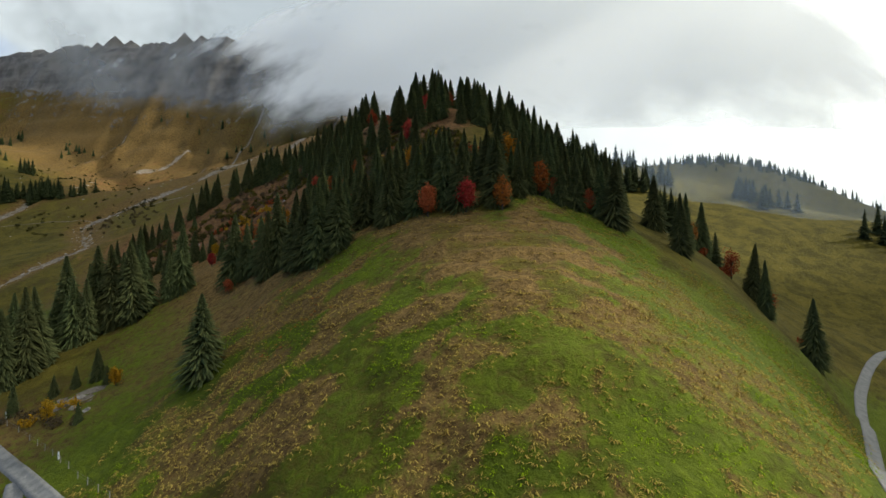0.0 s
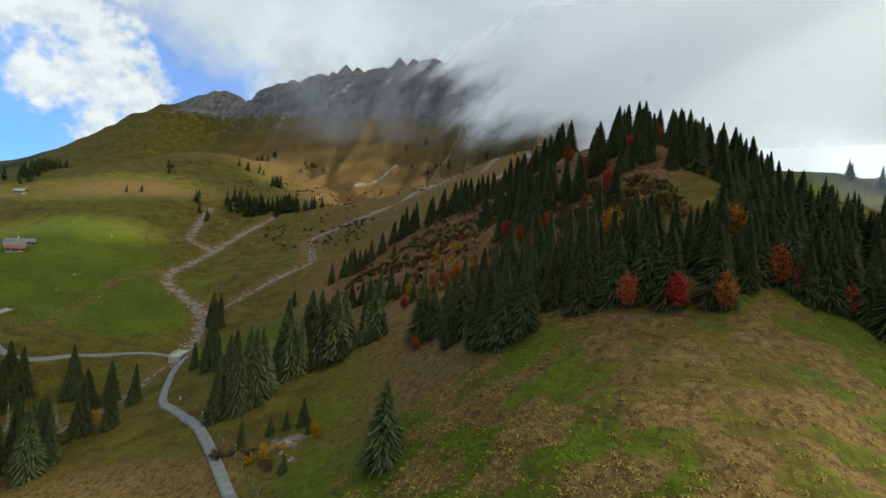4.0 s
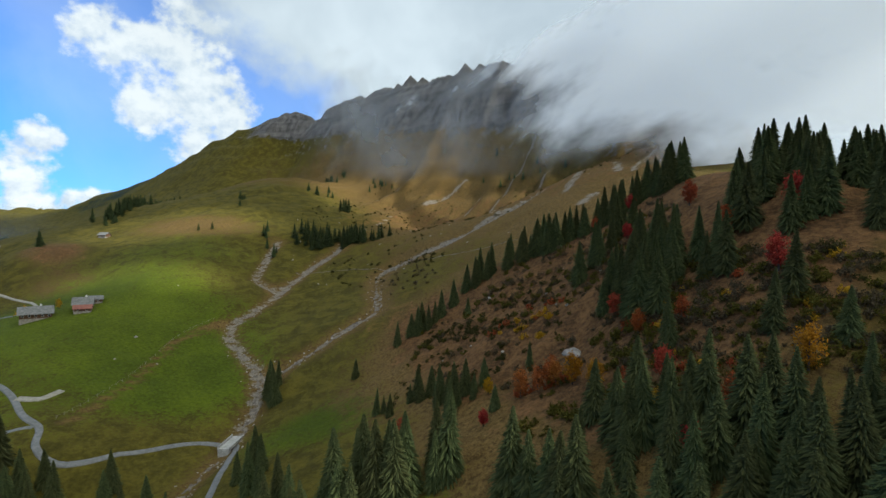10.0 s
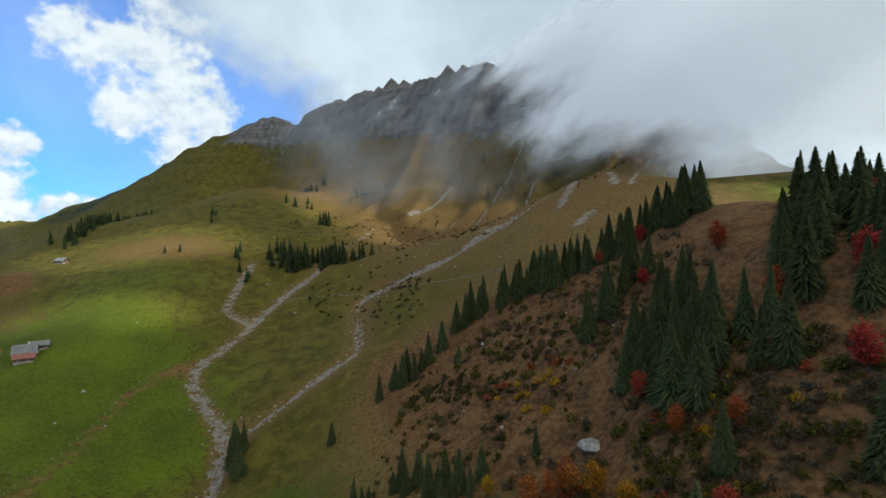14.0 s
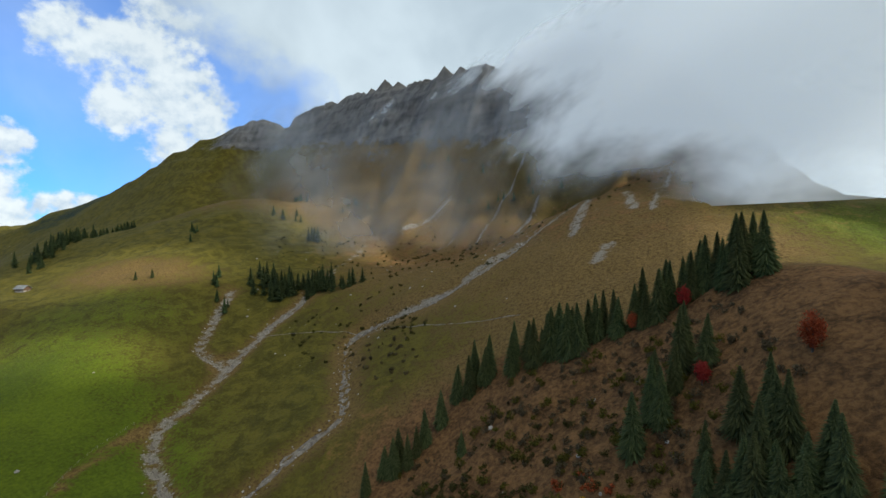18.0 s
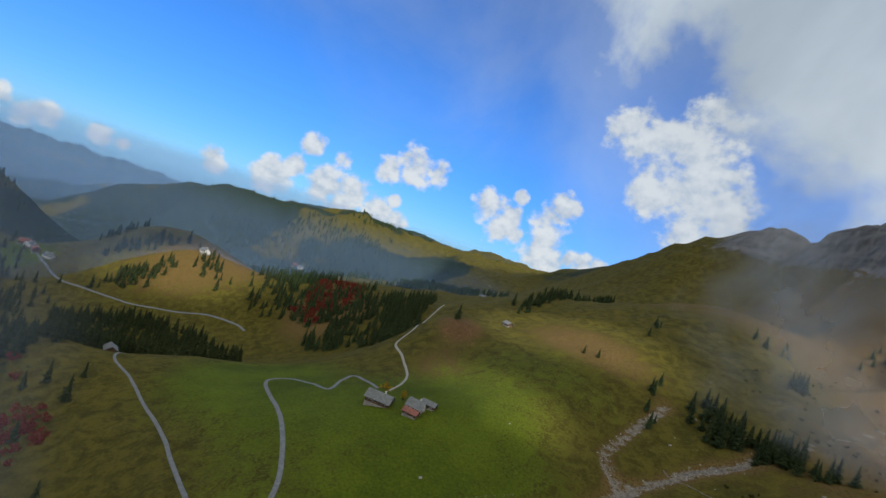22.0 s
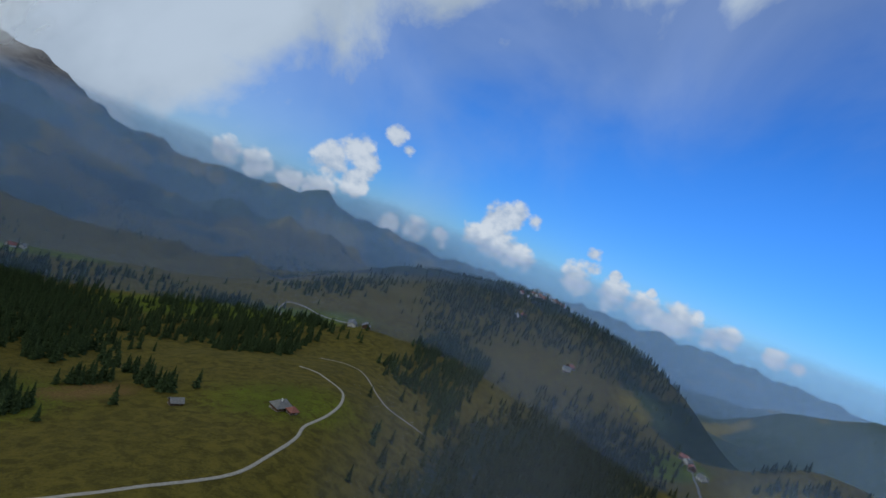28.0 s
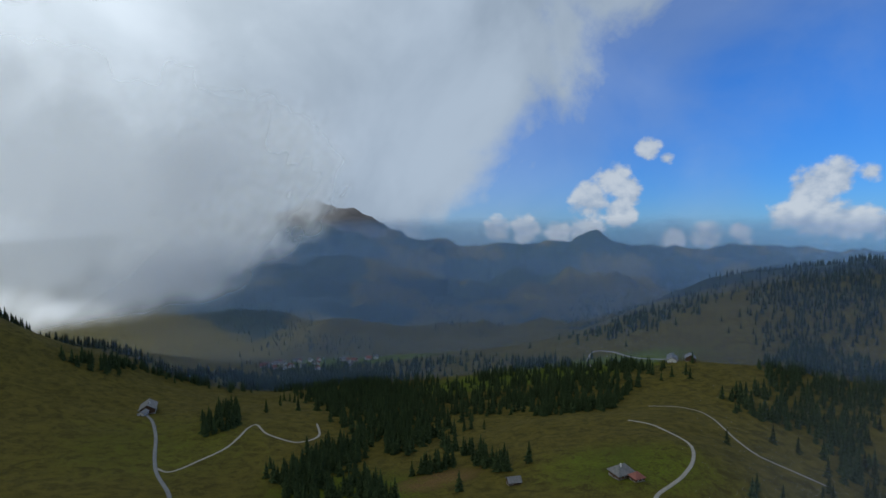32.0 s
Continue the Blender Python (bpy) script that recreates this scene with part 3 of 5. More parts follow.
def height(x, y):
    """The land with its relief."""
    x, y = np.asarray(x, float), np.asarray(y, float)
    z = smooth_height(x, y)
    crest, run = along(LAND["skyline"], x, y)
    foot, _ = along(LAND["cliff_foot"], x, y)
    cliff = np.exp(-((crest / 95.0) ** 2)) * (1 - np.exp(-((crest / 34.0) ** 2))) * step(x, -1250, -1000)
    steep = np.abs(fbm(x + 30 * fbm(x, y, 60, 5), y, 70, 11, 4) - 0.5) * 2
    z = z + cliff * (steep - 0.45) * 26
    rib = lambda place, size, seed: 1 - np.abs(2 * value_noise(place + 9 * value_noise(x, y, 40, seed + 1), 0 * place, size, seed) - 1)
    _, beside = along(LAND["cliff_foot"], x, y)
    z = z + cliff * (rib(run, 46, 141) + 0.5 * rib(run, 19, 143) - 0.75) * 24
    z = z + cliff * 5.5 * np.sin(z / 4.2 + 2.0 * value_noise(x, y, 90, 145))
    face = step(y, 330, 460) * np.exp(-((foot / 150.0) ** 2)) * step(x, -900, -600) * (1 - step(x, -30, 60))
    z = z + face * (rib(beside, 52, 151) + 0.5 * rib(beside, 21, 153) - 0.75) * 7.5
    jag = lambda size, seed: 1 - np.abs(2 * value_noise(run, 0 * run, size, seed) - 1)
    teeth = 0.65 * jag(31, 3) ** 2 * (0.3 + value_noise(run, 0 * run, 70, 8)) + 0.35 * jag(11, 9)
    z = z + np.exp(-((crest / 13.0) ** 2)) * (teeth * 17 - 4) * step(run, 620, 680) * step(-x, 20, 90)
    near = np.exp(-((np.hypot(x + 20, y - 60) / 110) ** 2))
    z = z + (fbm(x, y, 90, 21, 5) - 0.5) * (1 - 0.8 * np.exp(-((crest / 90) ** 2))) * (5 + 9 * (1 - np.exp(-(np.hypot(x + 150, y - 150) / 700) ** 2))) * (1 - 0.6 * near)
    z = z + (fbm(x, y, 9, 41, 3) - 0.5) * 1.6 * np.exp(-((np.hypot(x + 100, y - 150) / 300) ** 2))
    z = z + (fbm(x, y * 1.6, 5.0, 77, 4) - 0.5) * 2.0 * np.exp(-((np.hypot(x - 5, y - 65) / 70) ** 2))
    crown = np.exp(-(((x - 11) / 20) ** 2 + ((y - 88) / 22) ** 2))
    z = z + crown * 0.5 * np.abs(((z + 1.6 * value_noise(x, y, 7, 92)) / 2.4) % 1 - 0.5) * 2
    z = z + (fbm(x * 1.5, y, 42, 401, 4) - 0.5) * 8 * step(y, 260, 400) * (1 - np.exp(-((crest / 60) ** 2)))
    far = step(np.hypot(x + 150, y - 100), 900, 2200)
    z = z + far * (fbm(x, y, 420, 61, 5) - 0.5) * 70 * (1 - np.exp(-((crest / 260) ** 2)))
    flank_far, flank_run = along(LAND["spur_flank"], x, y)
    z = z + np.exp(-((np.hypot(x + 72, y - 222) / 62) ** 4)) * (rib(flank_run, 24, 161) + 0.6 * rib(flank_run, 10, 163) - 0.8) * 3.6
    folds = 1 - np.abs(2 * fbm(x, y, 330, 91, 5) - 1)
    z = z + step(-x, 1150, 1500) * (folds - 0.72) * 110
    ridged = 1 - np.abs(2 * fbm(x, y, 620, 83, 5) - 1)
    z = z + step(-y, 1500, 2600) * (ridged - 0.72) * 190
    gully = 1 - np.abs(2 * fbm(x, y, 260, 87, 4) - 1)
    z = z + step(-y, 1100, 2000) * (gully - 0.7) * 85
    for px, py, tall, wide in ((1328, -3954, 55, 120), (1856, -3715, 45, 130), (-900, -3529, 75, 170)):
        z = z + tall * np.exp(-np.hypot(x - px, y - py) / wide)
    for line, width in carved:
        d, _ = along(line, x, y)
        z = z - 2.6 * np.exp(-((d / (width * 1.9)) ** 2))
    return z


gx = grow(-560, -1000, 5.5, 1.03)[:0:-1] + list(np.arange(-560, -60, 5.0)) + list(np.arange(-60, 80, 1.4)) + list(np.arange(80, 150, 5.0)) + grow(150, 500, 5.5, 1.05)
gx = grow(gx[0], -4900, 14, 1.035)[:0:-1] + gx + grow(gx[-1], 4900, 18, 1.045)[1:]
gy = grow(-20, -420, 6, 1.03)[:0:-1] + list(np.arange(-20, 25, 5.0)) + list(np.arange(25, 120, 1.4)) + list(np.arange(120, 720, 5.0)) + grow(720, 1000, 6, 1.06)
gy = grow(gy[0], -4900, 14, 1.022)[:0:-1] + gy + grow(gy[-1], 4900, 20, 1.12)[1:]
gx, gy = np.array(gx), np.array(gy)
GX, GY = np.meshgrid(gx, gy)
GZ = height(GX, GY)


def at(x, y):
    """The height of the built ground."""
    x, y = np.asarray(x, float), np.asarray(y, float)
    i = np.clip(np.searchsorted(gx, x) - 1, 0, len(gx) - 2)
    j = np.clip(np.searchsorted(gy, y) - 1, 0, len(gy) - 2)
    f, g = (x - gx[i]) / (gx[i + 1] - gx[i]), (y - gy[j]) / (gy[j + 1] - gy[j])
    return (GZ[j, i] * (1 - f) + GZ[j, i + 1] * f) * (1 - g) + (GZ[j + 1, i] * (1 - f) + GZ[j + 1, i + 1] * f) * g


def mesh_from(name, verts, faces, mat, smooth=False):
    """A mesh from arrays of places and of faces with one size."""
    verts, faces = np.asarray(verts, np.float32), np.asarray(faces, np.int32)
    me = bpy.data.meshes.new(name)
    me.vertices.add(len(verts))
    me.vertices.foreach_set("co", verts.ravel())
    n, k = faces.shape
    me.loops.add(n * k)
    me.loops.foreach_set("vertex_index", faces.ravel())
    me.polygons.add(n)
    me.polygons.foreach_set("loop_start", np.arange(0, n * k, k, dtype=np.int32))
    me.polygons.foreach_set("use_smooth", np.full(n, smooth))
    me.materials.append(mat)
    me.update(calc_edges=True)
    return me


def grid_faces(rows, cols):
    k = np.arange(rows * cols).reshape(rows, cols)
    return np.stack([k[:-1, :-1], k[:-1, 1:], k[1:, 1:], k[1:, :-1]], -1).reshape(-1, 4)


def blot(x, y, cx, cy, rx, ry, turn=0.0):
    c, s = math.cos(radians(turn)), math.sin(radians(turn))
    u, v = (x - cx) * c + (y - cy) * s, -(x - cx) * s + (y - cy) * c
    return np.exp(-(((u / rx) ** 2 + (v / ry) ** 2) ** 1.5))


slope_x, slope_y = np.gradient(GZ, axis=1) / np.gradient(GX, axis=1), np.gradient(GZ, axis=0) / np.gradient(GY, axis=0)
STEEP = np.hypot(slope_x, slope_y)
# where the sward is lush: cx, cy, rx, ry, turn, amount
LUSH = [
    (-335, 205, 95, 55, 20, 0.46), (-245, 185, 42, 36, 0, 0.65), (-400, 275, 75, 50, 30, 0.25), (-300, 130, 80, 45, 0, 0.3), (-140, 178, 36, 20, 30, 0.5),
    (-52, 118, 34, 26, -40, 0.55), (-75, 75, 45, 18, -30, 0.4), (-40, 92, 26, 24, 0, 0.55), (-18, 84, 20, 26, 20, 0.35), (-420, 90, 90, 60, 0, 0.5), (-225, -235, 70, 50, 0, 0.3),
    (-40, -220, 60, 50, 0, 0.4), (130, -280, 90, 110, 30, 0.2), (20, 45, 50, 26, 0, 0.42), (45, 80, 40, 22, -60, 0.55),
    (110, 95, 40, 30, 45, 0.7), (-790, -80, 80, 160, 20, 0.12), (50, 400, 90, 55, 0, 0.6), (-850, -330, 60, 40, 0, 0.7), (-230, -620, 200, 60, 10, 0.6), (150, -1000, 160, 90, 0, 0.9),
]
# where the grass is dry; the spot at (-450, 330) paints in sunlight
DRY = [
    (10, 92, 24, 26, 0, 0.40), (-12, 58, 30, 22, 0, 0.16), (-105, 225, 70, 60, -40, 0.75), (-200, 420, 200, 110, -30, 0.55), (-450, 600, 260, 80, -15, 0.5),
    (-40, 180, 50, 90, 0, 0.8), (-500, 235, 40, 25, 0, 0.6), (-700, 120, 90, 60, 0, 0.75), (-150, 60, 60, 40, 0, 0.4), (-100, -240, 40, 20, 30, 0.55), (-820, -60, 90, 140, 20, 0.55),
    (-430, 210, 40, 30, 0, 0.4), (-450, 330, 80, 36, 20, 0.55), (-100, 78, 34, 20, 20, 0.55), (10, 540, 110, 80, 0, 0.8), (-60, 330, 70, 60, 0, 0.4), (-600, 480, 120, 60, 20, 0.3),
]
lush = sum(a * blot(GX, GY, cx, cy, rx, ry, turn) for cx, cy, rx, ry, turn, a in LUSH) + 0.22
dry = sum(a * blot(GX, GY, cx, cy, rx, ry, turn) for cx, cy, rx, ry, turn, a in DRY) + 0.12
lush = lush - 0.45 * step(GZ, 50, 120) * step(GY, 200, 300)
dry = dry + 0.20 * step(GZ, 60, 150) * step(GY, 200, 300)
for line, half, a in (([(-281, 232), (-275, 200), (-257, 175), (-239, 149), (-229, 132)], 3.5, 0.6), (STREAMS["main_stream"][0], 9, 0.5), (STREAMS["side_stream"][0], 10, 0.5), (STREAMS["upper_stream"][0], 7, 0.5)):
    bank, _ = along(line, GX, GY)
    dry = dry + a * np.exp(-((bank / half) ** 2))
hill = np.exp(-((np.hypot(GX - 8, GY - 65) / 62) ** 4))
lush = lush + 0.06 * step(-GY, 100, 500)
lush = lush + hill * ((0.30 + 0.45 * step(GX, -5, 30)) * step(fbm(GX, GY, 13, 131, 4), 0.46, 0.60) - 0.06)
dry = dry + hill * (0.50 * step(fbm(GX, GY * 1.3, 5.5, 171, 4), 0.42, 0.60) - 0.10)
crest_far, _ = along(LAND["skyline"], GX, GY)
foot_far, _ = along(LAND["cliff_foot"], GX, GY)
foot_line = np.array(LAND["cliff_foot"], float)
foot_run = np.r_[0, np.cumsum(np.hypot(*np.diff(foot_line[:, :2], axis=0).T))]
_, foot_place = along(LAND["cliff_foot"], GX, GY)
over_foot = GZ - np.interp(foot_place, foot_run, foot_line[:, 2])
rock = np.exp(-((crest_far / 120.0) ** 2)) * step(over_foot, 8, 42) * (0.12 + 0.88 * step(GX, -930, -790))
rock = np.maximum(rock, 0.38 * np.exp(-((foot_far / 55.0) ** 2)) * step(over_foot, -40, 0) * step(STEEP, 0.5, 0.9))
south = np.exp(-((np.hypot(GX - 1300, GY + 3950) / 700) ** 2))
rock = np.maximum(rock, south * 1.1)
scree = 0 * GX
for line, half in (([(-126, 505), (-119, 440), (-116, 380)], 5), ([(-208, 588), (-224, 566), (-232, 548), (-238, 505)], 4), ([(-94, 445), (-86, 405)], 5), ([(-92, 362), (-96, 340)], 5), ([(-294, 580), (-314, 568), (-337, 546)], 4), ([(-184, 545), (-199, 510)], 4), ([(-262, 562), (-284, 490)], 3), ([(-160, 485), (-167, 425)], 3), ([(-140, 425), (-122, 475), (-130, 520)], 5), ([(-150, 400), (-180, 352), (-215, 342)], 5), ([(-70, 470), (-75, 400)], 4), ([(-380, 600), (-400, 540)], 3), (STREAMS["main_stream"][0][:12], 5), (STREAMS["upper_stream"][0], 5), ([(-305, 391), (-330, 440), (-350, 500)], 3)):
    run_far, _ = along(line, GX, GY)
    scree = np.maximum(scree, 0.72 * np.exp(-((run_far / half) ** 2)))
# wooded ground, also used to darken far hills that lie in shade
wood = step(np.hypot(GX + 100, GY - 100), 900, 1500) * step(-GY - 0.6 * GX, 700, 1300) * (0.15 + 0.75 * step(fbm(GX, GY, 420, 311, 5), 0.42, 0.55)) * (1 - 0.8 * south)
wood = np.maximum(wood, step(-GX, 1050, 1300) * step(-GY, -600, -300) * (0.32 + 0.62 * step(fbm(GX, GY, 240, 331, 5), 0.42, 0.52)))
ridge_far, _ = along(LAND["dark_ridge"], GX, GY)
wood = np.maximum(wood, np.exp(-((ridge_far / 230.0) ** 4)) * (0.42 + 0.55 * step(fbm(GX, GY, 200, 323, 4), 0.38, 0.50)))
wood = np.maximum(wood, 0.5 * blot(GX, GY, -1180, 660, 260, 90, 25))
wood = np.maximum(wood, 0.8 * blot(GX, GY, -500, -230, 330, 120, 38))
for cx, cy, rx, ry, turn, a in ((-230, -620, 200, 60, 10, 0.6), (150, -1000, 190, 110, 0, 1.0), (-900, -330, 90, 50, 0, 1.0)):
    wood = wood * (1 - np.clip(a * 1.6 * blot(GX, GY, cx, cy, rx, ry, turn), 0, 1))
russet = sum(a * blot(GX, GY, cx, cy, rx, ry, turn) for cx, cy, rx, ry, turn, a in ((-75, 222, 75, 55, -25, 0.85), (-25, 195, 45, 75, 0, 0.7), (-120, 252, 55, 28, 20, 0.5), (-190, 265, 45, 30, 30, 0.3), (-190, 470, 330, 120, -12, 0.5), (-495, 235, 45, 24, 0, 0.6)))
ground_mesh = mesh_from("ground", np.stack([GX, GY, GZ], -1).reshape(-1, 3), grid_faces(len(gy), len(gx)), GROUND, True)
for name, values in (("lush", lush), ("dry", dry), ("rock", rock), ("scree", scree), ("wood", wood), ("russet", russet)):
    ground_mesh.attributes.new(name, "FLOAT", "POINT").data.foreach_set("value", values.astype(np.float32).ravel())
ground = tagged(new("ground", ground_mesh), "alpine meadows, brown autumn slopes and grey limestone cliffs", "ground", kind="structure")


# ---------------------------------------------------------------- ways and streams
def ribbon(name, line, width, mat, label, category, lift=0.18, ragged=0.0, seed=1, kind="structure"):
    """A strip laid over the ground along a curve, with sunk edges."""
    p = spline(line, 2.5)[:, :2]
    d = np.gradient(p, axis=0)
    side = np.stack([-d[:, 1], d[:, 0]], 1) / np.hypot(*d.T)[:, None]
    run = np.arange(len(p)) * 2.5
    w = np.full(len(p), width / 2) * (1 + ragged * (fbm(run, run * 0, 22, seed) - 0.5) * 3)
    offs = np.array([-1.15, -1.0, -0.5, 0.0, 0.5, 1.0, 1.15])
    q = p[:, None] + side[:, None] * (offs[None] * w[:, None])[..., None]
    if ragged:
        q = q + ((np.random.default_rng(seed).random(q.shape) - 0.5) * ragged * width * 0.35)
    ground_z = at(q[..., 0], q[..., 1])
    z = ground_z + lift
    if ragged:
        z = ground_z + 0.06 + 0.5 * (np.random.default_rng(seed + 1).random(ground_z.shape) - 0.45)
    if not ragged:
        z[:, 1:-1] = np.maximum(z[:, 1:-1], (0.65 * ground_z[:, 3:4] + 0.35 * z[:, 1:-1]) + lift * 0.5)
    z[:, 0], z[:, -1] = ground_z[:, 0] - 0.5, ground_z[:, -1] - 0.5
    me = mesh_from(name, np.concatenate([q, z[..., None]], -1).reshape(-1, 3), grid_faces(len(p), len(offs)), mat, True)
    return tagged(new(name, me), label, category, kind=kind)


ROADS = {
    "farm_road": ([(56, 62), (44, 44), (20, 22), (-10, 26), (-36, 54), (-55, 70), (-71, 82), (-86, 92), (-101, 102), (-117, 110), (-131, 116), (-143, 126), (-156, 140), (-168, 154), (-180, 166), (-188, 162), (-196, 151), (-205, 126), (-212, 119), (-222, 119), (-232, 124), (-245, 124), (-268, 128), (-290, 127), (-331, 119), (-385, 103), (-414, 100), (-417, 112), (-398, 128), (-380, 139), (-405, 146), (-419, 154), (-400, 163), (-378, 168)], 3.0, TARMAC),
    "valley_road": ([(56, 62), (72, 81), (90, 104), (114, 132), (147, 163), (190, 190)], 3.0, TARMAC),
    "alp_road": ([(-372, 174), (-390, 183), (-420, 190), (-456, 188), (-486, 184), (-512, 199), (-560, 214), (-610, 238)], 2.3, TRACK),
    "shelf_road": ([(-234, 123), (-246, 110), (-276, 93), (-329, 66), (-367, 42), (-398, 22), (-430, -2), (-455, -10), (-502, -16)], 2.3, TARMAC),
    "lay_by": ([(-262, 128), (-255, 133), (-256, 141)], 4.0, TRACK),
    "fork_road": ([(-67, 78), (-60, 66), (-40, 20), (-35, -20), (-50, -70), (-62, -89), (-38, -114), (-12, -140), (10, -146), (33, -152), (50, -172), (65, -196), (95, -228), (118, -258), (150, -305), (181, -343), (211, -367)], 3.4, TARMAC),
    "zigzag_track": ([(104, -240), (92, -236), (87, -257), (80, -297), (84, -350), (62, -330), (29, -318), (20, -345), (35, -384)], 2.6, TRACK),
    "south_farm_road": ([(-62, -89), (-110, -90), (-170, -115), (-198, -143), (-221, -175), (-232, -196), (-256, -222), (-273, -248), (-280, -279), (-276, -325), (-259, -348)], 3.0, TRACK),
    "meadow_track": ([(-300, -420), (-341, -397), (-336, -325), (-340, -289), (-371, -265)], 2.2, TRACK),
    "upper_track": ([(-286, -607), (-296, -691), (-323, -734), (-356, -660), (-390, -614)], 4.0, TRACK),
    "hill_road": ([(-900, -335), (-850, -290), (-779, -230), (-756, -182), (-726, -117), (-713, -65), (-704, -20), (-688, 18), (-674, 33)], 3.4, TARMAC),
}
for key, (line, width, mat) in ROADS.items():
    ribbon(key, line, width * 0.74, mat, "narrow pale road winding over the meadows" if mat is TARMAC else "pale gravel track over the meadow", "road")
for k, (key, (line, width)) in enumerate(STREAMS.items()):
    ribbon(key + "_bed", line, width * 0.85, GRAVEL, "nearly dry gravel stream bed with pale stones", "stream bed", 0.25, 0.8, 30 + k)


# ---------------------------------------------------------------- trees
RNG = np.random.default_rng(7)


def part(name, me, parent, label=""):
    """A mesh as one part of a thing."""
    ob = new(name, me)
    ob.parent = parent
    return tagged(ob, label) if label else ob


def frond_arrays(rng, tall, arms, spread, droop, low=0.06, core=True, width=0.17):
    """Needled arms of a spruce, wound up the stem, each a bent roof-shaped spray; and a ragged dark core."""
    verts, faces = [], []
    for k in range(arms):
        f = (k + rng.random()) / arms
        f = f ** 1.12
        z = tall * (low + (0.99 - low) * f)
        bulge = min(1.0, 0.72 + f * 2.2)
        r = spread * bulge * (1 - f) ** 0.92 * (0.42 + 0.85 * rng.random()) + 0.012
        ang = k * 2.39996 + rng.normal() * 0.3
        wide = r * width * (0.8 + 0.6 * rng.random()) + 0.006
        drop = r * droop * (0.5 + 0.8 * rng.random()) * (1.25 - 1.1 * f)
        c, s = math.cos(ang), math.sin(ang)
        base = len(verts)
        for u, w, d in ((0.05, 0.35, 0.0), (0.55, 1.0, 0.5), (1.0, 0.1, 0.85)):
            mid = z + 0.10 * r * math.sin(u * 3.0) - drop * d
            sag = wide * w * 0.8
            verts.append((c * r * u, s * r * u, mid))
            verts.append((c * r * u - s * wide * w, s * r * u + c * wide * w, mid - sag))
            verts.append((c * r * u + s * wide * w, s * r * u - c * wide * w, mid - sag))
        for m in range(2):
            o = base + 3 * m
            faces += [(o, o + 3, o + 4, o + 1), (o, o + 2, o + 5, o + 3)]
    if core:
        n, base = 6, len(verts)
        rings = (0.03, 0.2, 0.4, 0.6, 0.8, 0.97)
        for f in rings:
            for a in range(n):
                r = spread * (1 - f) ** 0.95 * 0.45 * (0.7 + 0.6 * rng.random())
                verts.append((r * math.cos(6.283 * a / n), r * math.sin(6.283 * a / n), tall * (0.04 + 0.93 * f + 0.03 * rng.random())))
        for k in range(len(rings) - 1):
            for a in range(n):
                b = (a + 1) % n
                faces.append((base + k * n + a, base + k * n + b, base + (k + 1) * n + b, base + (k + 1) * n + a))
    return np.array(verts), np.array(faces)


def tube(points, radii, sides=6):
    """A tapered limb through points."""
    verts, faces = [], []
    for k, (p, r) in enumerate(zip(points, radii)):
        for a in range(sides):
            verts.append((p[0] + r * math.cos(6.283 * a / sides), p[1] + r * math.sin(6.283 * a / sides), p[2]))
    for k in range(len(points) - 1):
        for a in range(sides):
            b = (a + 1) % sides
            faces.append((k * sides + a, k * sides + b, (k + 1) * sides + b, (k + 1) * sides + a))
    return np.array(verts), np.array(faces)


def joined(pieces):
    verts, faces, n = [], [], 0
    for v, f in pieces:
        verts.append(v)
        faces.append(f + n)
        n += len(v)
    return np.concatenate(verts), np.concatenate(faces)


SPRUCES = []
for k in range(6):
    rng = np.random.default_rng(100 + k)
    slim = (0.25, 0.215, 0.235, 0.185, 0.22, 0.24)[k]
    crown = mesh_from("crown", *frond_arrays(rng, 1.0, 1700, slim, 0.75, low=0.03 + 0.02 * (k % 3), width=0.062), SPRUCE)
    stem = mesh_from("trunk", *tube([(0, 0, -0.05), (0.004, 0, 0.3), (0, 0.003, 0.95)], [0.018, 0.013, 0.002]), BARK)
    SPRUCES.append((stem, crown))
BARE = []
for k in range(2):
    rng = np.random.default_rng(300 + k)
    crown = mesh_from("branches", *frond_arrays(rng, 1.0, 60, 0.08, 0.5, low=0.35, core=False, width=0.08), DEAD)
    stem = mesh_from("trunk", *tube([(0, 0, -0.05), (0.006, 0, 0.4), (0, 0.004, 1.0)], [0.016, 0.012, 0.003]), DEAD)
    BARE.append((stem, crown))


def stand(name, x, y, tall, meshes, label, category, group, wide=1.0, names=("trunk", "crown")):
    thing = new(name)
    z = float(at(x, y))
    thing.matrix_world = Matrix.LocRotScale((x, y, z - 0.15), Euler((RNG.normal() * 0.02, RNG.normal() * 0.02, RNG.random() * 6.28)), (tall * wide, tall * wide, tall))
    tagged(thing, label, category, group)
    for n, me in zip(names, meshes):
        part(n, me, thing)
    return thing


TAKEN = np.zeros((0, 2))


def free_spots(points, gap):
    """Those of the points that keep a gap from all taken ones."""
    global TAKEN
    out = []
    for p in points:
        if len(TAKEN) == 0 or ((TAKEN - p) ** 2).sum(1).min() > gap * gap:
            TAKEN = np.vstack([TAKEN, p])
            out.append(p)
    return out


def strip(line, half, n):
    p = np.array(line, float)
    if len(p) == 1:
        return p + RNG.normal(size=(n, 2)) * half
    seg = np.hypot(*np.diff(p, axis=0).T)
    cut = np.r_[0, np.cumsum(seg)]
    s = RNG.random(n) * cut[-1]
    q = np.stack([np.interp(s, cut, p[:, 0]), np.interp(s, cut, p[:, 1])], 1)
    return q + RNG.normal(size=(n, 2)) * half * 0.6


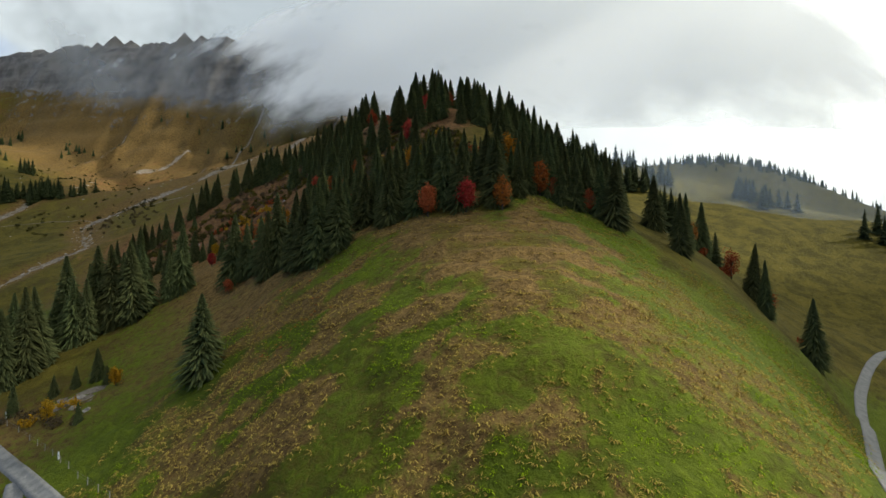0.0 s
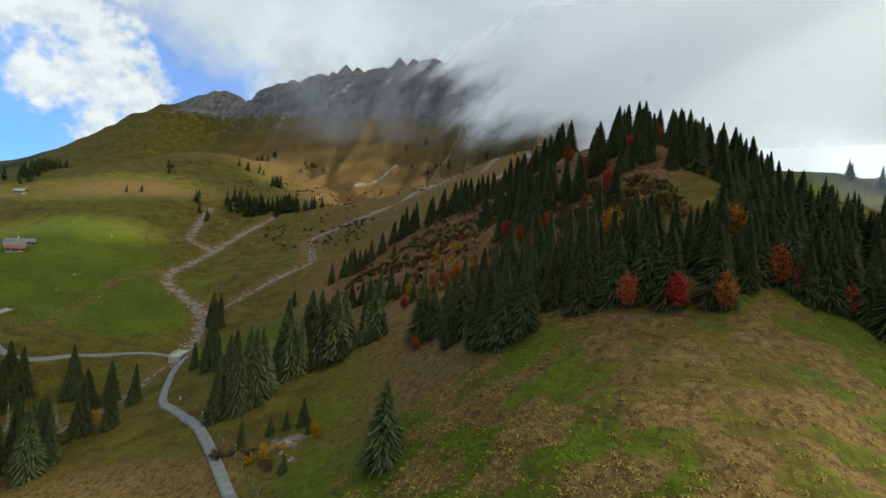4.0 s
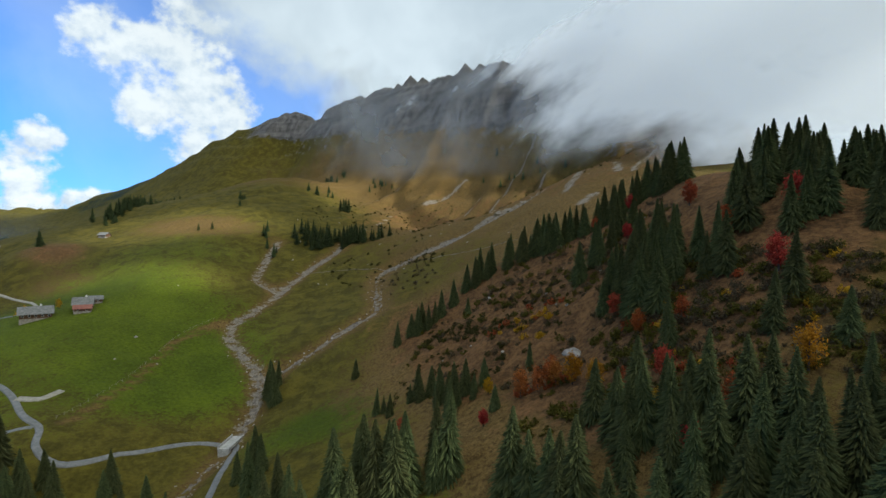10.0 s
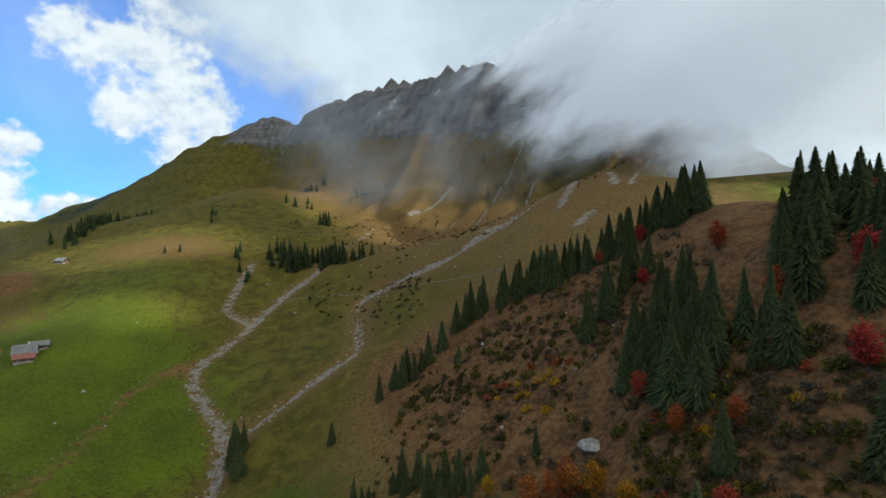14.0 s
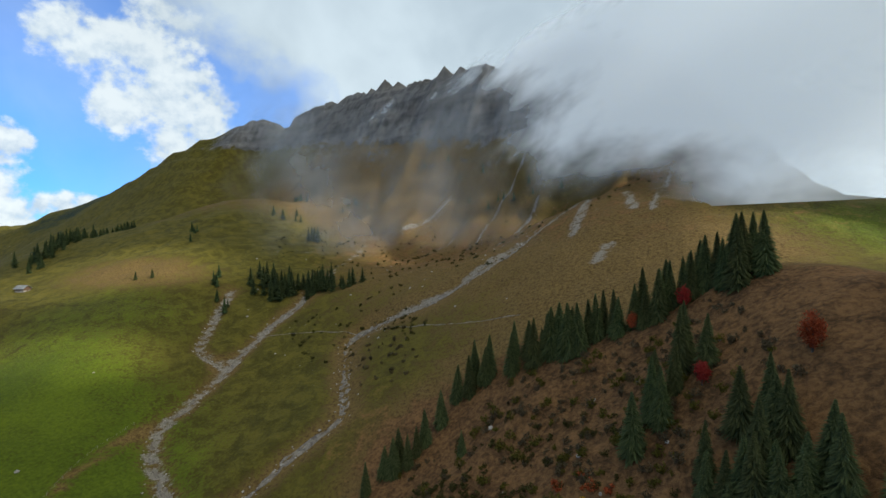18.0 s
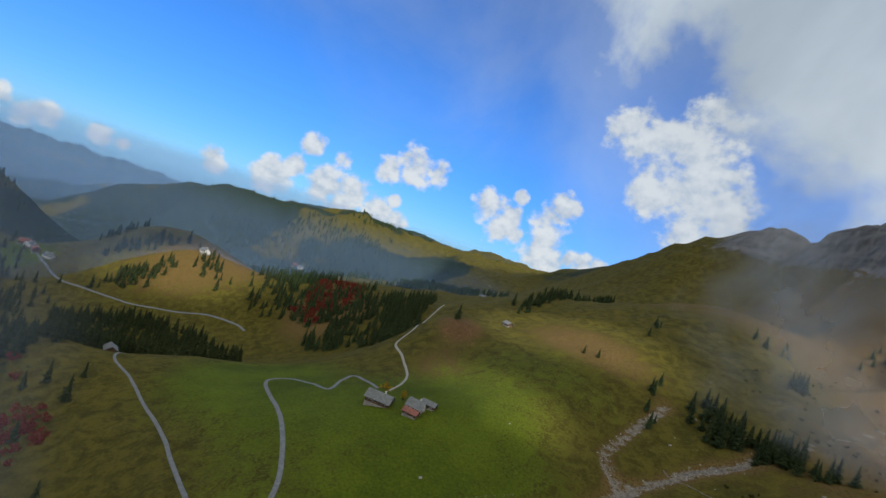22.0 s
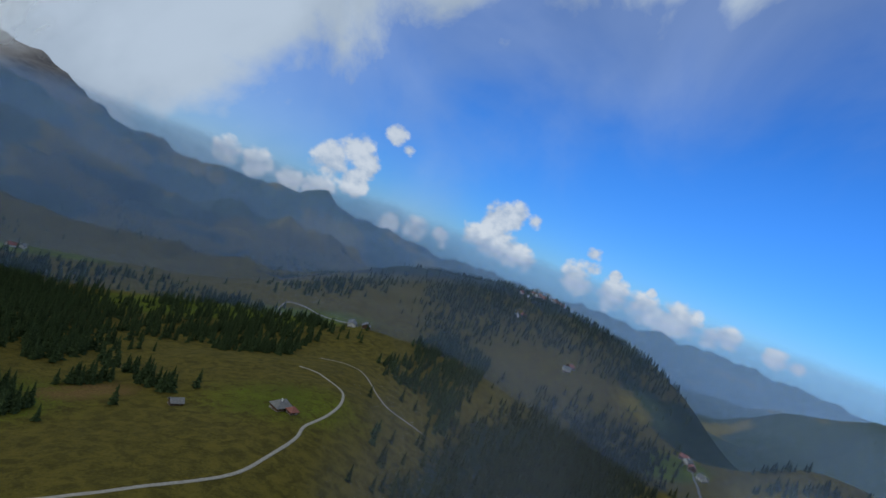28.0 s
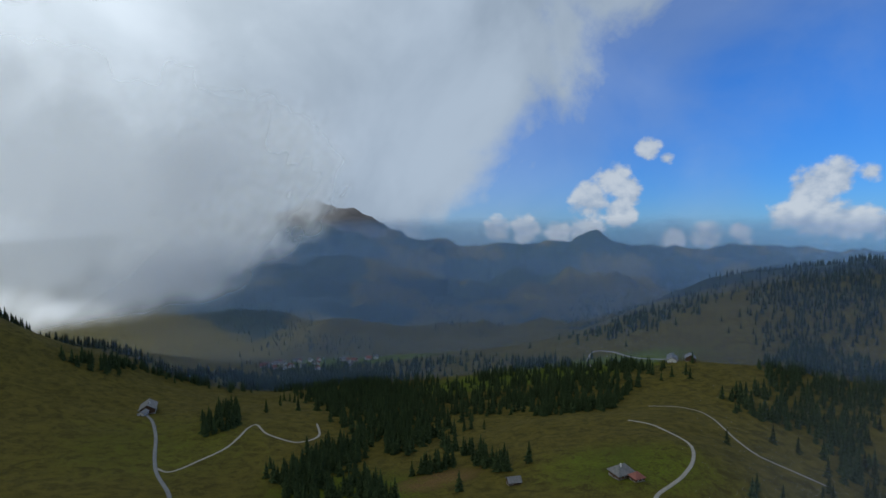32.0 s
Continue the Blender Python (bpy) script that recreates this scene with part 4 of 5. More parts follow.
def inside(poly, n):
    p = np.array(poly, float)
    out = []
    lo, hi = p.min(0), p.max(0)
    while len(out) < n:
        q = lo + RNG.random((n, 2)) * (hi - lo)
        odd = np.zeros(len(q), bool)
        for a, b in zip(p, np.roll(p, -1, 0)):
            cross = (a[1] > q[:, 1]) != (b[1] > q[:, 1])
            odd ^= cross & (q[:, 0] < (b[0] - a[0]) * (q[:, 1] - a[1]) / (b[1] - a[1] + 1e-9) + a[0])
        out += list(q[odd])
    return np.array(out[:n])


stand("spruce_tree", -41.8, 86.8, 14.6, SPRUCES[0], "lone bushy dark green spruce on the open slope", "spruce tree", "", 1.35)
# spruces that stand near the way: places, least and most height, gap
NEAR_SPRUCES = [
    (strip([(-104, 109), (-97, 114), (-93, 122)], 4, 14), 15, 21, 3.2),
    (strip([(-96, 126), (-88, 133), (-75, 141)], 5, 22), 17, 23, 3.4),
    (strip([(-54, 131), (-44, 125), (-29, 110), (-19, 107)], 2.5, 24), 14, 19.5, 3.2),
    (strip([(-13, 110), (-4, 108), (6, 108), (15, 109)], 2, 14), 13, 18, 3.2),
    (strip([(20, 117), (29, 121), (38, 119), (43, 113)], 2, 10), 11, 17, 3.4),
    (np.array([(91, 119), (80, 120), (83, 130), (57, 116), (59, 136), (47, 128), (74, 139), (39, 131), (64, 128), (52, 143)], float), 12, 17, 2.0),
    (inside([(-50, 138), (-18, 112), (18, 112), (38, 120), (30, 131), (4, 129), (-18, 133), (-42, 151)], 62), 11, 16, 3.2),
    (inside([(2, 176), (20, 172), (42, 172), (42, 190), (28, 235), (-8, 252), (-20, 205), (-16, 188)], 60), 12, 17.5, 3.6),
    (np.array([(-30, 160), (-12, 152), (-2, 146), (-24, 178), (-8, 160)], float), 9, 13, 3.0),
    (strip([(50, -58), (57, -80), (44, -96)], 9, 20), 13, 19, 3.6),
    (strip([(-131, 265), (-113, 269), (-85, 271), (-57, 272), (-38, 268)], 5, 50), 13, 19, 3.2),
    (strip([(-62, 272), (-46, 270), (-32, 264)], 3, 18), 14, 18, 2.8),
    (strip([(-150, 228), (-137, 240), (-133, 256)], 3, 14), 10, 15, 3.0),
    (strip([(-66, 217), (-57, 229), (-52, 241)], 4, 14), 13, 18, 3.4),
    (strip([(-43, 210), (-38, 196), (-34, 182)], 5, 18), 12, 18, 3.6),
    (strip([(-118, 170), (-106, 177), (-82, 168)], 6, 24), 6, 12, 2.6),
    (strip([(-202, 204), (-186, 188)], 2.5, 8), 11, 15, 2.6),
    (strip([(-149, 136), (-147, 147), (-133, 137)], 3, 10), 10, 15, 2.8),
    (inside([(-216, 98), (-207, 113), (-183, 100), (-150, 104), (-138, 112), (-136, 66), (-185, 60)], 90), 12, 19, 3.4),
    (np.array([(-199, 103), (-190, 105), (-192, 112), (-206, 109), (-204, 115), (-182, 121), (-172, 121), (-168, 126), (-149, 120), (-189, 127), (-110, 120), (-107, 124), (-99, 121), (-98, 126), (-119, 132), (-97, 128), (-90, 126), (-87, 129), (-84, 133), (-95, 135), (-80, 136), (-75, 137), (-221, 109), (-86, 141)], float), 12, 18, 2.6),
    (np.array([(-84, 97), (-79, 101), (-76, 103), (-68, 101), (-66, 90), (-72, 104)], float), 4, 7, 1.5),
    (np.array([(-118, 238), (-155, 206), (-82, 178), (-70, 184), (-434, 321), (-424, 328), (-72, 163)], float), 7, 11, 1.5),
    (inside([(18, 128), (40, 124), (56, 138), (58, 172), (30, 172), (16, 150)], 34), 13, 18, 3.4),
    (inside([(-40, 146), (-18, 118), (18, 116), (40, 124), (30, 132), (4, 130), (-18, 134)], 40), 10, 15, 2.4),
    (inside([(4, 180), (20, 174), (42, 174), (42, 190), (30, 238), (-4, 250), (-14, 205)], 60), 11, 17, 2.8),
    (strip([(-125, 266), (-85, 272), (-57, 273), (-38, 268)], 5, 30), 11, 17, 2.4),
    (strip([(-48, 205), (-40, 185), (-20, 180)], 8, 24), 10, 16, 2.6),
]
for spots, lo, hi, gap in NEAR_SPRUCES:
    for x, y in free_spots(spots, gap):
        tall = lo + (hi - lo) * RNG.random()
        stand("spruce_tree", x, y, tall, SPRUCES[RNG.integers(6)], "tall dark green spruce on the slope" if tall > 11 else "young dark green spruce on the slope", "spruce tree", "spruces of the slopes", 0.9 + 0.3 * RNG.random())
for x, y in free_spots(strip([(-165, 100), (-185, 80), (-190, 70)], 6, 9), 2.0):
    stand("dead_tree", x, y, 10 + 4 * RNG.random(), BARE[RNG.integers(2)], "bare grey dead spruce by the stream", "dead tree", "dead spruces", names=("trunk", "branches"))


def leaf_crown(rng, clumps, leaves, wide, tall, low, size):
    """Many small leaf blades in clumps round an uneven crown."""
    verts, faces = [], []
    for k in range(clumps):
        while True:
            c = rng.random(3) * 2 - 1
            if 0.25 < np.linalg.norm(c) < 1:
                break
        c = c * (wide, wide, (tall - low) / 2) + (0, 0, (tall + low) / 2)
        for m in range(leaves):
            p = c + rng.normal(size=3) * wide * 0.2
            a, b = rng.normal(size=3), rng.normal(size=3)
            a /= np.linalg.norm(a)
            b = np.cross(a, b)
            b /= np.linalg.norm(b)
            s = size * (0.6 + 0.8 * rng.random())
            o = len(verts)
            verts += [p + a * s, p + b * s * 0.6, p - a * s, p - b * s * 0.6]
            faces.append((o, o + 1, o + 2, o + 3))
    return np.array(verts), np.array(faces)


def broadleaf(mat, seed, clumps=90, leaves=26):
    rng = np.random.default_rng(seed)
    crown = mesh_from("crown", *leaf_crown(rng, clumps, leaves, 0.25, 1.0, 0.15, 0.026), mat)
    limbs = [tube([(0, 0, -0.05), (0.01, 0, 0.25), (0, 0.01, 0.6)], [0.03, 0.022, 0.008])]
    for k in range(6):
        a = k * 1.05 + rng.random()
        z = 0.2 + 0.07 * k
        limbs.append(tube([(0, 0, z), (0.14 * math.cos(a), 0.14 * math.sin(a), z + 0.14), (0.27 * math.cos(a), 0.27 * math.sin(a), z + 0.24)], [0.014, 0.009, 0.003], 5))
    stem = mesh_from("trunk", *joined(limbs), BARK)
    return stem, crown


RED_TREES = [broadleaf(RED, 500), broadleaf(RED, 501)]
RUST_TREES = [broadleaf(RUST, 510), broadleaf(RUST, 511, 60, 20)]
GOLD_TREES = [broadleaf(GOLD, 520), broadleaf(GOLD, 521, 66, 22)]
BROAD = [
    ("red", RED_TREES, [(-2.5, 105.5, 7), (5.6, 103.4, 7), (36, 118, 6), (-54, 126, 4), (-72, 156, 4.6), (-30, 150, 7), (20, 150, 8), (-5, 190, 9), (-55, 265, 7), (-70, 268, 6), (-24, 128, 6), (28, 118, 6), (-46, 186, 7), (-50, 228, 6), (-10, 168, 8), (-100, 160, 5)]),
    ("rust", RUST_TREES, [(13.3, 104, 7), (-59, 170, 8), (-57, 168, 7), (-28, 167, 6), (-18, 135, 6), (78, 131, 8), (83, 124, 6.5), (70, 137, 7), (24, 118, 8), (-62, 168, 7), (-66, 166, 8), (-38, 150, 6), (4, 225, 9), (-30, 222, 8), (-152, 82, 5), (-140, 90, 4), (52, 148, 7), (-20, 190, 8), (-38, 172, 6)]),
    ("golden", GOLD_TREES, [(17.2, 126, 12), (-74, 93, 4.5), (-65, 99, 4), (-356, 181, 6), (-376, 172, 5), (-52, 165, 8), (-45, 158, 7), (-172, 88, 5), (-150, 108, 5), (-78, 172, 5), (-30, 140, 6), (-8, 140, 8)]),
]
for tone, meshes, spots in BROAD:
    for x, y, tall in spots:
        label = {"red": "small broadleaf tree in crimson autumn leaf", "rust": "rust-orange autumn broadleaf tree on the slope", "golden": "golden yellow autumn broadleaf tree on the slope"}[tone]
        stand("maple_tree" if tone != "golden" else "birch_tree", x, y, tall, meshes[RNG.integers(2)], label, "autumn tree", tone + " autumn trees", 1.0)


def thicket(name, spots, lo, hi, shapes, mat, label, category="forest"):
    """Woods that nobody could count: many small trees in one mesh."""
    spots = np.asarray(spots, float)
    z = at(spots[:, 0], spots[:, 1]) - 0.3
    verts, faces, n = [], [], 0
    for (x, y), h in zip(spots, z):
        v, f = shapes[RNG.integers(len(shapes))]
        a, s = RNG.random() * 6.28, lo + (hi - lo) * RNG.random()
        c, d = math.cos(a) * s, math.sin(a) * s
        verts.append(np.stack([v[:, 0] * c - v[:, 1] * d + x, v[:, 0] * d + v[:, 1] * c + y, v[:, 2] * s + h], 1))
        faces.append(f + n)
        n += len(v)
    me = mesh_from(name, np.concatenate(verts), np.concatenate(faces), mat)
    return tagged(new(name, me), label, category, kind="stuff")


MID_SHAPES = [frond_arrays(np.random.default_rng(700 + k), 1.0, 90, 0.24 + 0.02 * (k % 3), 0.5, width=0.26) for k in range(5)]
FAR_SHAPES = [frond_arrays(np.random.default_rng(720 + k), 1.0, 26, 0.26 + 0.02 * (k % 3), 0.45, width=0.4) for k in range(5)]
BUSH_SHAPES = [leaf_crown(np.random.default_rng(740 + k), 14, 14, 0.5, 0.8, 0.0, 0.09) for k in range(4)]
MID_WOODS = {
    "spur_back_wood": [strip([(46, 150), (56, 195), (60, 240)], 7, 46)],
    "knoll_wood": [strip([(-352, 372), (-326, 368), (-298, 383)], 9, 70), strip([(-404, 483), (-398, 478)], 8, 7), strip([(-300, 375), (-270, 390)], 4, 8)],
    "slope_scrub_wood": [strip([(-548, 609), (-526, 608)], 16, 14), strip([(-485, 509), (-464, 526)], 9, 8), strip([(-449, 594), (-420, 590)], 16, 9), strip([(-356, 601), (-254, 579), (-143, 543)], 14, 12), strip([(-385, 354), (-349, 333)], 6, 8), strip([(-492, 417), (-436, 355)], 4, 4)],
    "meadow_edge_wood": [inside([(-602, 100), (-573, 130), (-556, 164), (-512, 188), (-560, 208), (-680, 240), (-740, 190), (-690, 110)], 330), strip([(-560, 300), (-590, 330), (-631, 366), (-720, 450), (-803, 529)], 10, 110), strip([(-515, 232), (-530, 240)], 3, 2)],
    "ravine_wood": [strip([(-230, 20), (-290, -50), (-400, -150), (-560, -250), (-700, -330), (-830, -390)], 48, 800), inside([(-399, -64), (-460, -90), (-558, -118), (-675, -169), (-676, -93), (-640, -6), (-565, 50), (-520, 70), (-500, -10), (-450, -40)], 520)],
    "south_meadow_wood": [strip([(6, -236), (-6, -274), (-20, -318)], 17, 170), strip([(-38, -129), (-48, -146), (-58, -156)], 4, 9), strip([(-46, -231), (-72, -199)], 10, 26), strip([(-80, -253), (-127, -274), (-141, -251)], 6, 22), np.array([(-116, -217), (-164, -260), (-292, -212), (-35, -97), (-300, -222), (-288, -200)], float), strip([(-188, -410), (-232, -429), (-270, -430)], 11, 70), strip([(-425, -470), (-432, -384), (-430, -330), (-400, -280)], 14, 60), strip([(-92, -363), (-60, -330), (-40, -400)], 16, 60), inside([(111, -310), (140, -358), (139, -426), (92, -339)], 70), inside([(259, -649), (125, -700), (43, -714), (-49, -543), (-86, -339), (-66, -290), (-7, -359), (50, -459), (165, -592)], 620), inside([(-95, -446), (-183, -508), (-277, -588), (-326, -514), (-244, -396), (-192, -432)], 190), inside([(6, -219), (-3, -257), (-35, -269), (-62, -232), (-23, -197)], 60), strip([(-97, -325), (-120, -290), (-146, -247)], 7, 24), strip([(320, -413), (321, -528), (257, -577)], 16, 110), strip([(-125, -619), (-208, -689), (-283, -625), (-348, -569)], 22, 150), strip([(-396, -457), (-397, -410), (-405, -373)], 12, 40), inside([(-440, -330), (-520, -420), (-640, -560), (-600, -680), (-480, -560), (-440, -450)], 420)],
    "east_slope_wood": [strip([(72, 150), (97, 183), (117, 250)], 9, 44), strip([(112, 318), (150, 336), (165, 356)], 9, 30), strip([(194, 331), (207, 324), (219, 306)], 7, 22), strip([(60, 262), (66, 300)], 10, 22), strip([(231, 262), (250, 264), (262, 255)], 6, 9), strip([(130, 400), (150, 380)], 8, 8)],
}
for name, groups in MID_WOODS.items():
    small = name == "slope_scrub_wood"
    thicket(name, np.concatenate(groups), 7 if small else 11, 13 if small else 18, MID_SHAPES, SPRUCE_FAR, "dark spruce wood on the hillside")
FAR_WOODS = {
    "hill_wood": [strip([(-753, -26), (-798, -54), (-839, -86)], 14, 26), strip([(-799, -112), (-771, -139), (-781, -161)], 18, 60), strip([(-834, -208), (-844, -169), (-860, -120)], 14, 40), strip([(-905, -240), (-913, -187)], 10, 18), strip([(-700, 60), (-820, 20)], 26, 60)],
    "red_hill_wood": [inside([(-652, 100), (-712, 165), (-792, 172), (-860, 107), (-880, 20), (-700, 60)], 200), inside([(-880, 330), (-1150, 480), (-1350, 300), (-1100, 180), (-900, 200)], 900)],
    "west_wood": [inside([(-1100, -60), (-1600, -300), (-1800, -50), (-1700, 200), (-1300, 200), (-1080, 40)], 1100), strip([(-1709, -396), (-1875, -122), (-1793, 132), (-1973, 403)], 50, 260)],
    "south_slope_wood": [strip([(300, -1300), (700, -1700), (900, -2200)], 160, 500), strip([(-100, -1800), (200, -2300), (600, -2600)], 160, 500), strip([(-700, -1500), (-500, -1900), (-800, -2400)], 120, 400)],
    "ravine_far_wood": [inside([(-716, -474), (-900, -412), (-700, -230), (-540, -137), (-420, -60), (-340, -40), (-290, -127), (-400, -260), (-516, -360)], 1300)],
    "dark_ridge_wood": [strip([(-700, -1255), (-912, -1090), (-1004, -900), (-1090, -745), (-1136, -616)], 75, 700), inside([(-560, -640), (-720, -700), (-900, -560), (-1060, -470), (-1100, -620), (-960, -860), (-700, -1000)], 1500)],
    "valley_wood": [strip([(52, -531), (34, -612), (126, -666), (234, -677), (241, -565)], 32, 420), inside([(60, -480), (40, -620), (130, -680), (240, -690), (60, -760), (-60, -600), (-100, -420), (-60, -330), (-30, -380)], 650), strip([(-57, -525), (-107, -484), (-160, -500), (-226, -514), (-148, -587)], 22, 230), strip([(-336, -543), (-250, -600), (-150, -700)], 30, 160), strip([(-100, -760), (100, -800), (300, -900)], 60, 300), strip([(-350, -900), (-600, -1000)], 70, 250)],
    "east_hill_wood": [strip([(478, -424), (457, -517), (397, -571), (298, -579), (272, -706)], 22, 230)],
    "north_ridge_wood": [strip([(387, 812), (479, 762), (563, 765), (650, 760), (800, 720)], 45, 420)],
}
for name, groups in FAR_WOODS.items():
    spots = np.concatenate(groups)
    if name in ("west_wood", "dark_ridge_wood", "red_hill_wood"):
        spots = spots[fbm(spots[:, 0], spots[:, 1], 170, 611, 4) + 0.10 * (RNG.random(len(spots)) - 0.5) > (0.44 if name == "dark_ridge_wood" else 0.47)]
    thicket(name, spots + RNG.normal(size=spots.shape) * 30 * ("hill" not in name), 11, 19, FAR_SHAPES, SPRUCE_FAR, "distant dark spruce forest on the hills")
RED_SLOPE = [(-655, 100), (-712, 150), (-800, 160), (-840, 100), (-700, 70)]
FLANK = [(-46, 170), (-40, 152), (-20, 143), (0, 137), (12, 150), (6, 168), (-18, 182), (-40, 196)]
LOWER_FLANK = [(-118, 178), (-70, 172), (-56, 160), (-40, 196), (-56, 232), (-110, 250), (-140, 236)]
thicket("autumn_scrub", np.concatenate([inside(RED_SLOPE, 300), strip([(-330, -40), (-380, -80), (-420, -110)], 25, 90), strip([(-345, -15), (-330, 5)], 14, 60)]), 3, 7, BUSH_SHAPES, DARK_RED, "dark red autumn scrub on the felled slope", "scrub")
thicket("brown_scrub", np.concatenate([inside(RED_SLOPE, 200), inside(FLANK, 240), inside(LOWER_FLANK, 60), inside([(-60, 205), (-30, 215), (-45, 262), (-110, 262), (-120, 245)], 160), strip([(-215, 320), (-190, 300), (-170, 290)], 14, 40), strip([(-160, 95), (-190, 55)], 10, 60), strip([(-90, 94), (-76, 94), (-66, 92)], 2.5, 14)]), 1.0, 3.0, BUSH_SHAPES, BROWN, "low brown autumn scrub on the steep slope", "scrub")
thicket("olive_scrub", np.concatenate([inside(FLANK, 200), inside(LOWER_FLANK, 45), strip([(-60, 150), (-40, 148)], 6, 30), inside([(-60, 205), (-30, 215), (-45, 262), (-110, 262), (-120, 245)], 90), strip([(-160, 95), (-190, 55)], 10, 30)]), 1.2, 3.4, BUSH_SHAPES, OLIVE, "olive-yellow scrub on the steep slope", "scrub")
thicket("slope_scrub", np.concatenate([inside(FLANK, 110), inside(LOWER_FLANK, 150), strip([(-130, 225), (-100, 218), (-80, 205)], 4, 70), strip([(-400, 520), (-300, 500), (-250, 520)], 40, 60), inside([(-430, 420), (-150, 370), (-70, 470), (-190, 570), (-430, 600)], 300), inside([(-300, 340), (-240, 300), (-190, 330), (-230, 380)], 60), strip([(-200, 330), (-180, 318)], 8, 20)]), 1.0, 2.8, BUSH_SHAPES, SHRUB, "low dark green scrub on the steep slope", "scrub")
thicket("rust_scrub", np.concatenate([inside(FLANK, 12), strip([(-66, 168), (-59, 170), (-53, 168)], 3, 9), strip([(-95, 215), (-70, 212)], 5, 12), strip([(72, 126), (92, 134)], 6, 7), strip([(12, 130), (28, 150)], 6, 10)]), 1.6, 3.6, BUSH_SHAPES, RUST, "rust-orange autumn bushes between the trees", "scrub")
thicket("golden_scrub", np.concatenate([inside(FLANK, 16), strip([(-86, 206), (-70, 204)], 5, 14), strip([(-77, 96), (-66, 94)], 3, 3), strip([(-382, 172), (-374, 176)], 2, 5)]), 1.4, 3.0, BUSH_SHAPES, GOLD, "golden yellow autumn bushes on the slope", "scrub")


# ---------------------------------------------------------------- stones, scree and tussocks
def boulder(rng):
    """A rough stone: a jittered ball cut low."""
    verts = [(0, 0, 0.75 + 0.2 * rng.random())]
    for z, r in ((0.5, 0.72), (0.05, 1.0), (-0.35, 0.8)):
        for a in range(7):
            k = r * (0.75 + 0.5 * rng.random())
            verts.append((k * math.cos(a * 0.8976), k * math.sin(a * 0.8976), z + 0.2 * rng.normal() * 0.5))
    faces = [(0, 1 + a, 1 + (a + 1) % 7, 1 + (a + 1) % 7) for a in range(7)]
    tri = [(0, 1 + a, 1 + (a + 1) % 7) for a in range(7)]
    for k in range(2):
        for a in range(7):
            p, q = 1 + 7 * k + a, 1 + 7 * k + (a + 1) % 7
            tri += [(p, p + 7, q + 7), (p, q + 7, q)]
    return np.array(verts), np.array(tri)


BOULDERS = [boulder(np.random.default_rng(800 + k)) for k in range(5)]
beds = []
for line, width in STREAMS.values():
    p = spline(line, 1.2)[:, :2]
    keep = p[:, 1] > 60
    p = p[keep]
    p = np.repeat(p, 2, axis=0)
    beds.append(p + RNG.normal(size=p.shape) * width * 0.75)
thicket("stream_stones", np.concatenate(beds), 0.15, 0.75, BOULDERS, STONE, "pale limestone blocks strewn along the stream beds", "stones")
field = np.concatenate([inside([(-300, 300), (-190, 270), (-120, 320), (-80, 420), (-300, 480), (-420, 420)], 80), inside([(-110, 190), (-60, 190), (-40, 250), (-120, 250)], 16), strip([(-78, 100), (-68, 95), (-64, 90)], 2.5, 9), inside([(-380, 150), (-240, 140), (-250, 240), (-360, 250)], 8)])
thicket("slope_stones", field, 0.25, 1.1, BOULDERS, STONE, "pale limestone blocks lying on the grassy slopes", "stones")
crag = tagged(new("boulder", mesh_from("boulder", BOULDERS[2][0] * (3.6, 2.6, 2.2), BOULDERS[2][1], STONE)), "large pale limestone block on the brown slope", "boulder")
crag.location = (-56, 181.5, float(at(-56, 181.5)) + 0.3)
ribbon("cow_path", [(-313, 323), (-282, 332), (-232, 336), (-193, 325), (-145, 311), (-121, 306)], 0.5, GRAVEL, "narrow trodden path across the slope", "path", 0.12, 0.2, 90)


def tuft(rng, blades, lean):
    """A tussock: bent blades from one root."""
    verts, faces = [], []
    for k in range(blades):
        a, r, h = rng.random() * 6.28, 0.35 + 0.65 * rng.random(), 0.22 + 0.25 * rng.random()
        c, s, w = math.cos(a), math.sin(a), 0.05 + 0.05 * rng.random()
        o = len(verts)
        for u, z, q in ((0.0, 0.0, w), (0.5, h, w * 0.8), (1.0, h * lean, w * 0.25)):
            verts += [(c * r * u - s * q, s * r * u + c * q, z), (c * r * u + s * q, s * r * u - c * q, z)]
        faces += [(o, o + 1, o + 3, o + 2), (o + 2, o + 3, o + 5, o + 4)]
    return np.array(verts), np.array(faces)


TUFTS = [tuft(np.random.default_rng(850 + k), 7, 0.6) for k in range(5)]
STRAW = leafy("straw_grass", (0.150, 0.094, 0.022), (0.42, 0.280, 0.078), 0.0)
SWARD = leafy("green_grass", (0.09, 0.145, 0.004), (0.22, 0.32, 0.010), 0.0)
spots = inside([(-58, 62), (-40, 40), (0, 24), (50, 26), (85, 70), (60, 105), (30, 116), (-15, 106), (-45, 100)], 60000)
tall_z = at(spots[:, 0], spots[:, 1])
patch = fbm(spots[:, 0], spots[:, 1] * 1.3, 5.5, 171, 4)
chance = RNG.random(len(spots))
moist = fbm(spots[:, 0], spots[:, 1], 13, 131, 4)
crest = blot(spots[:, 0], spots[:, 1], 12, 90, 22, 24)
rows = np.abs(((tall_z + 0.7 * value_noise(spots[:, 0], spots[:, 1], 6, 92)) / 1.25) % 1 - 0.5)
straw = ((patch + 0.16 * (chance - 0.5) > 0.475) & (crest < 0.35)) | ((crest > 0.35) & (rows + 0.25 * (chance - 0.5) < 0.12))
thicket("straw_tussocks", spots[straw][:26000], 0.32, 1.0, TUFTS, STRAW, "straw-coloured autumn grass tussocks on the spur", "grass")
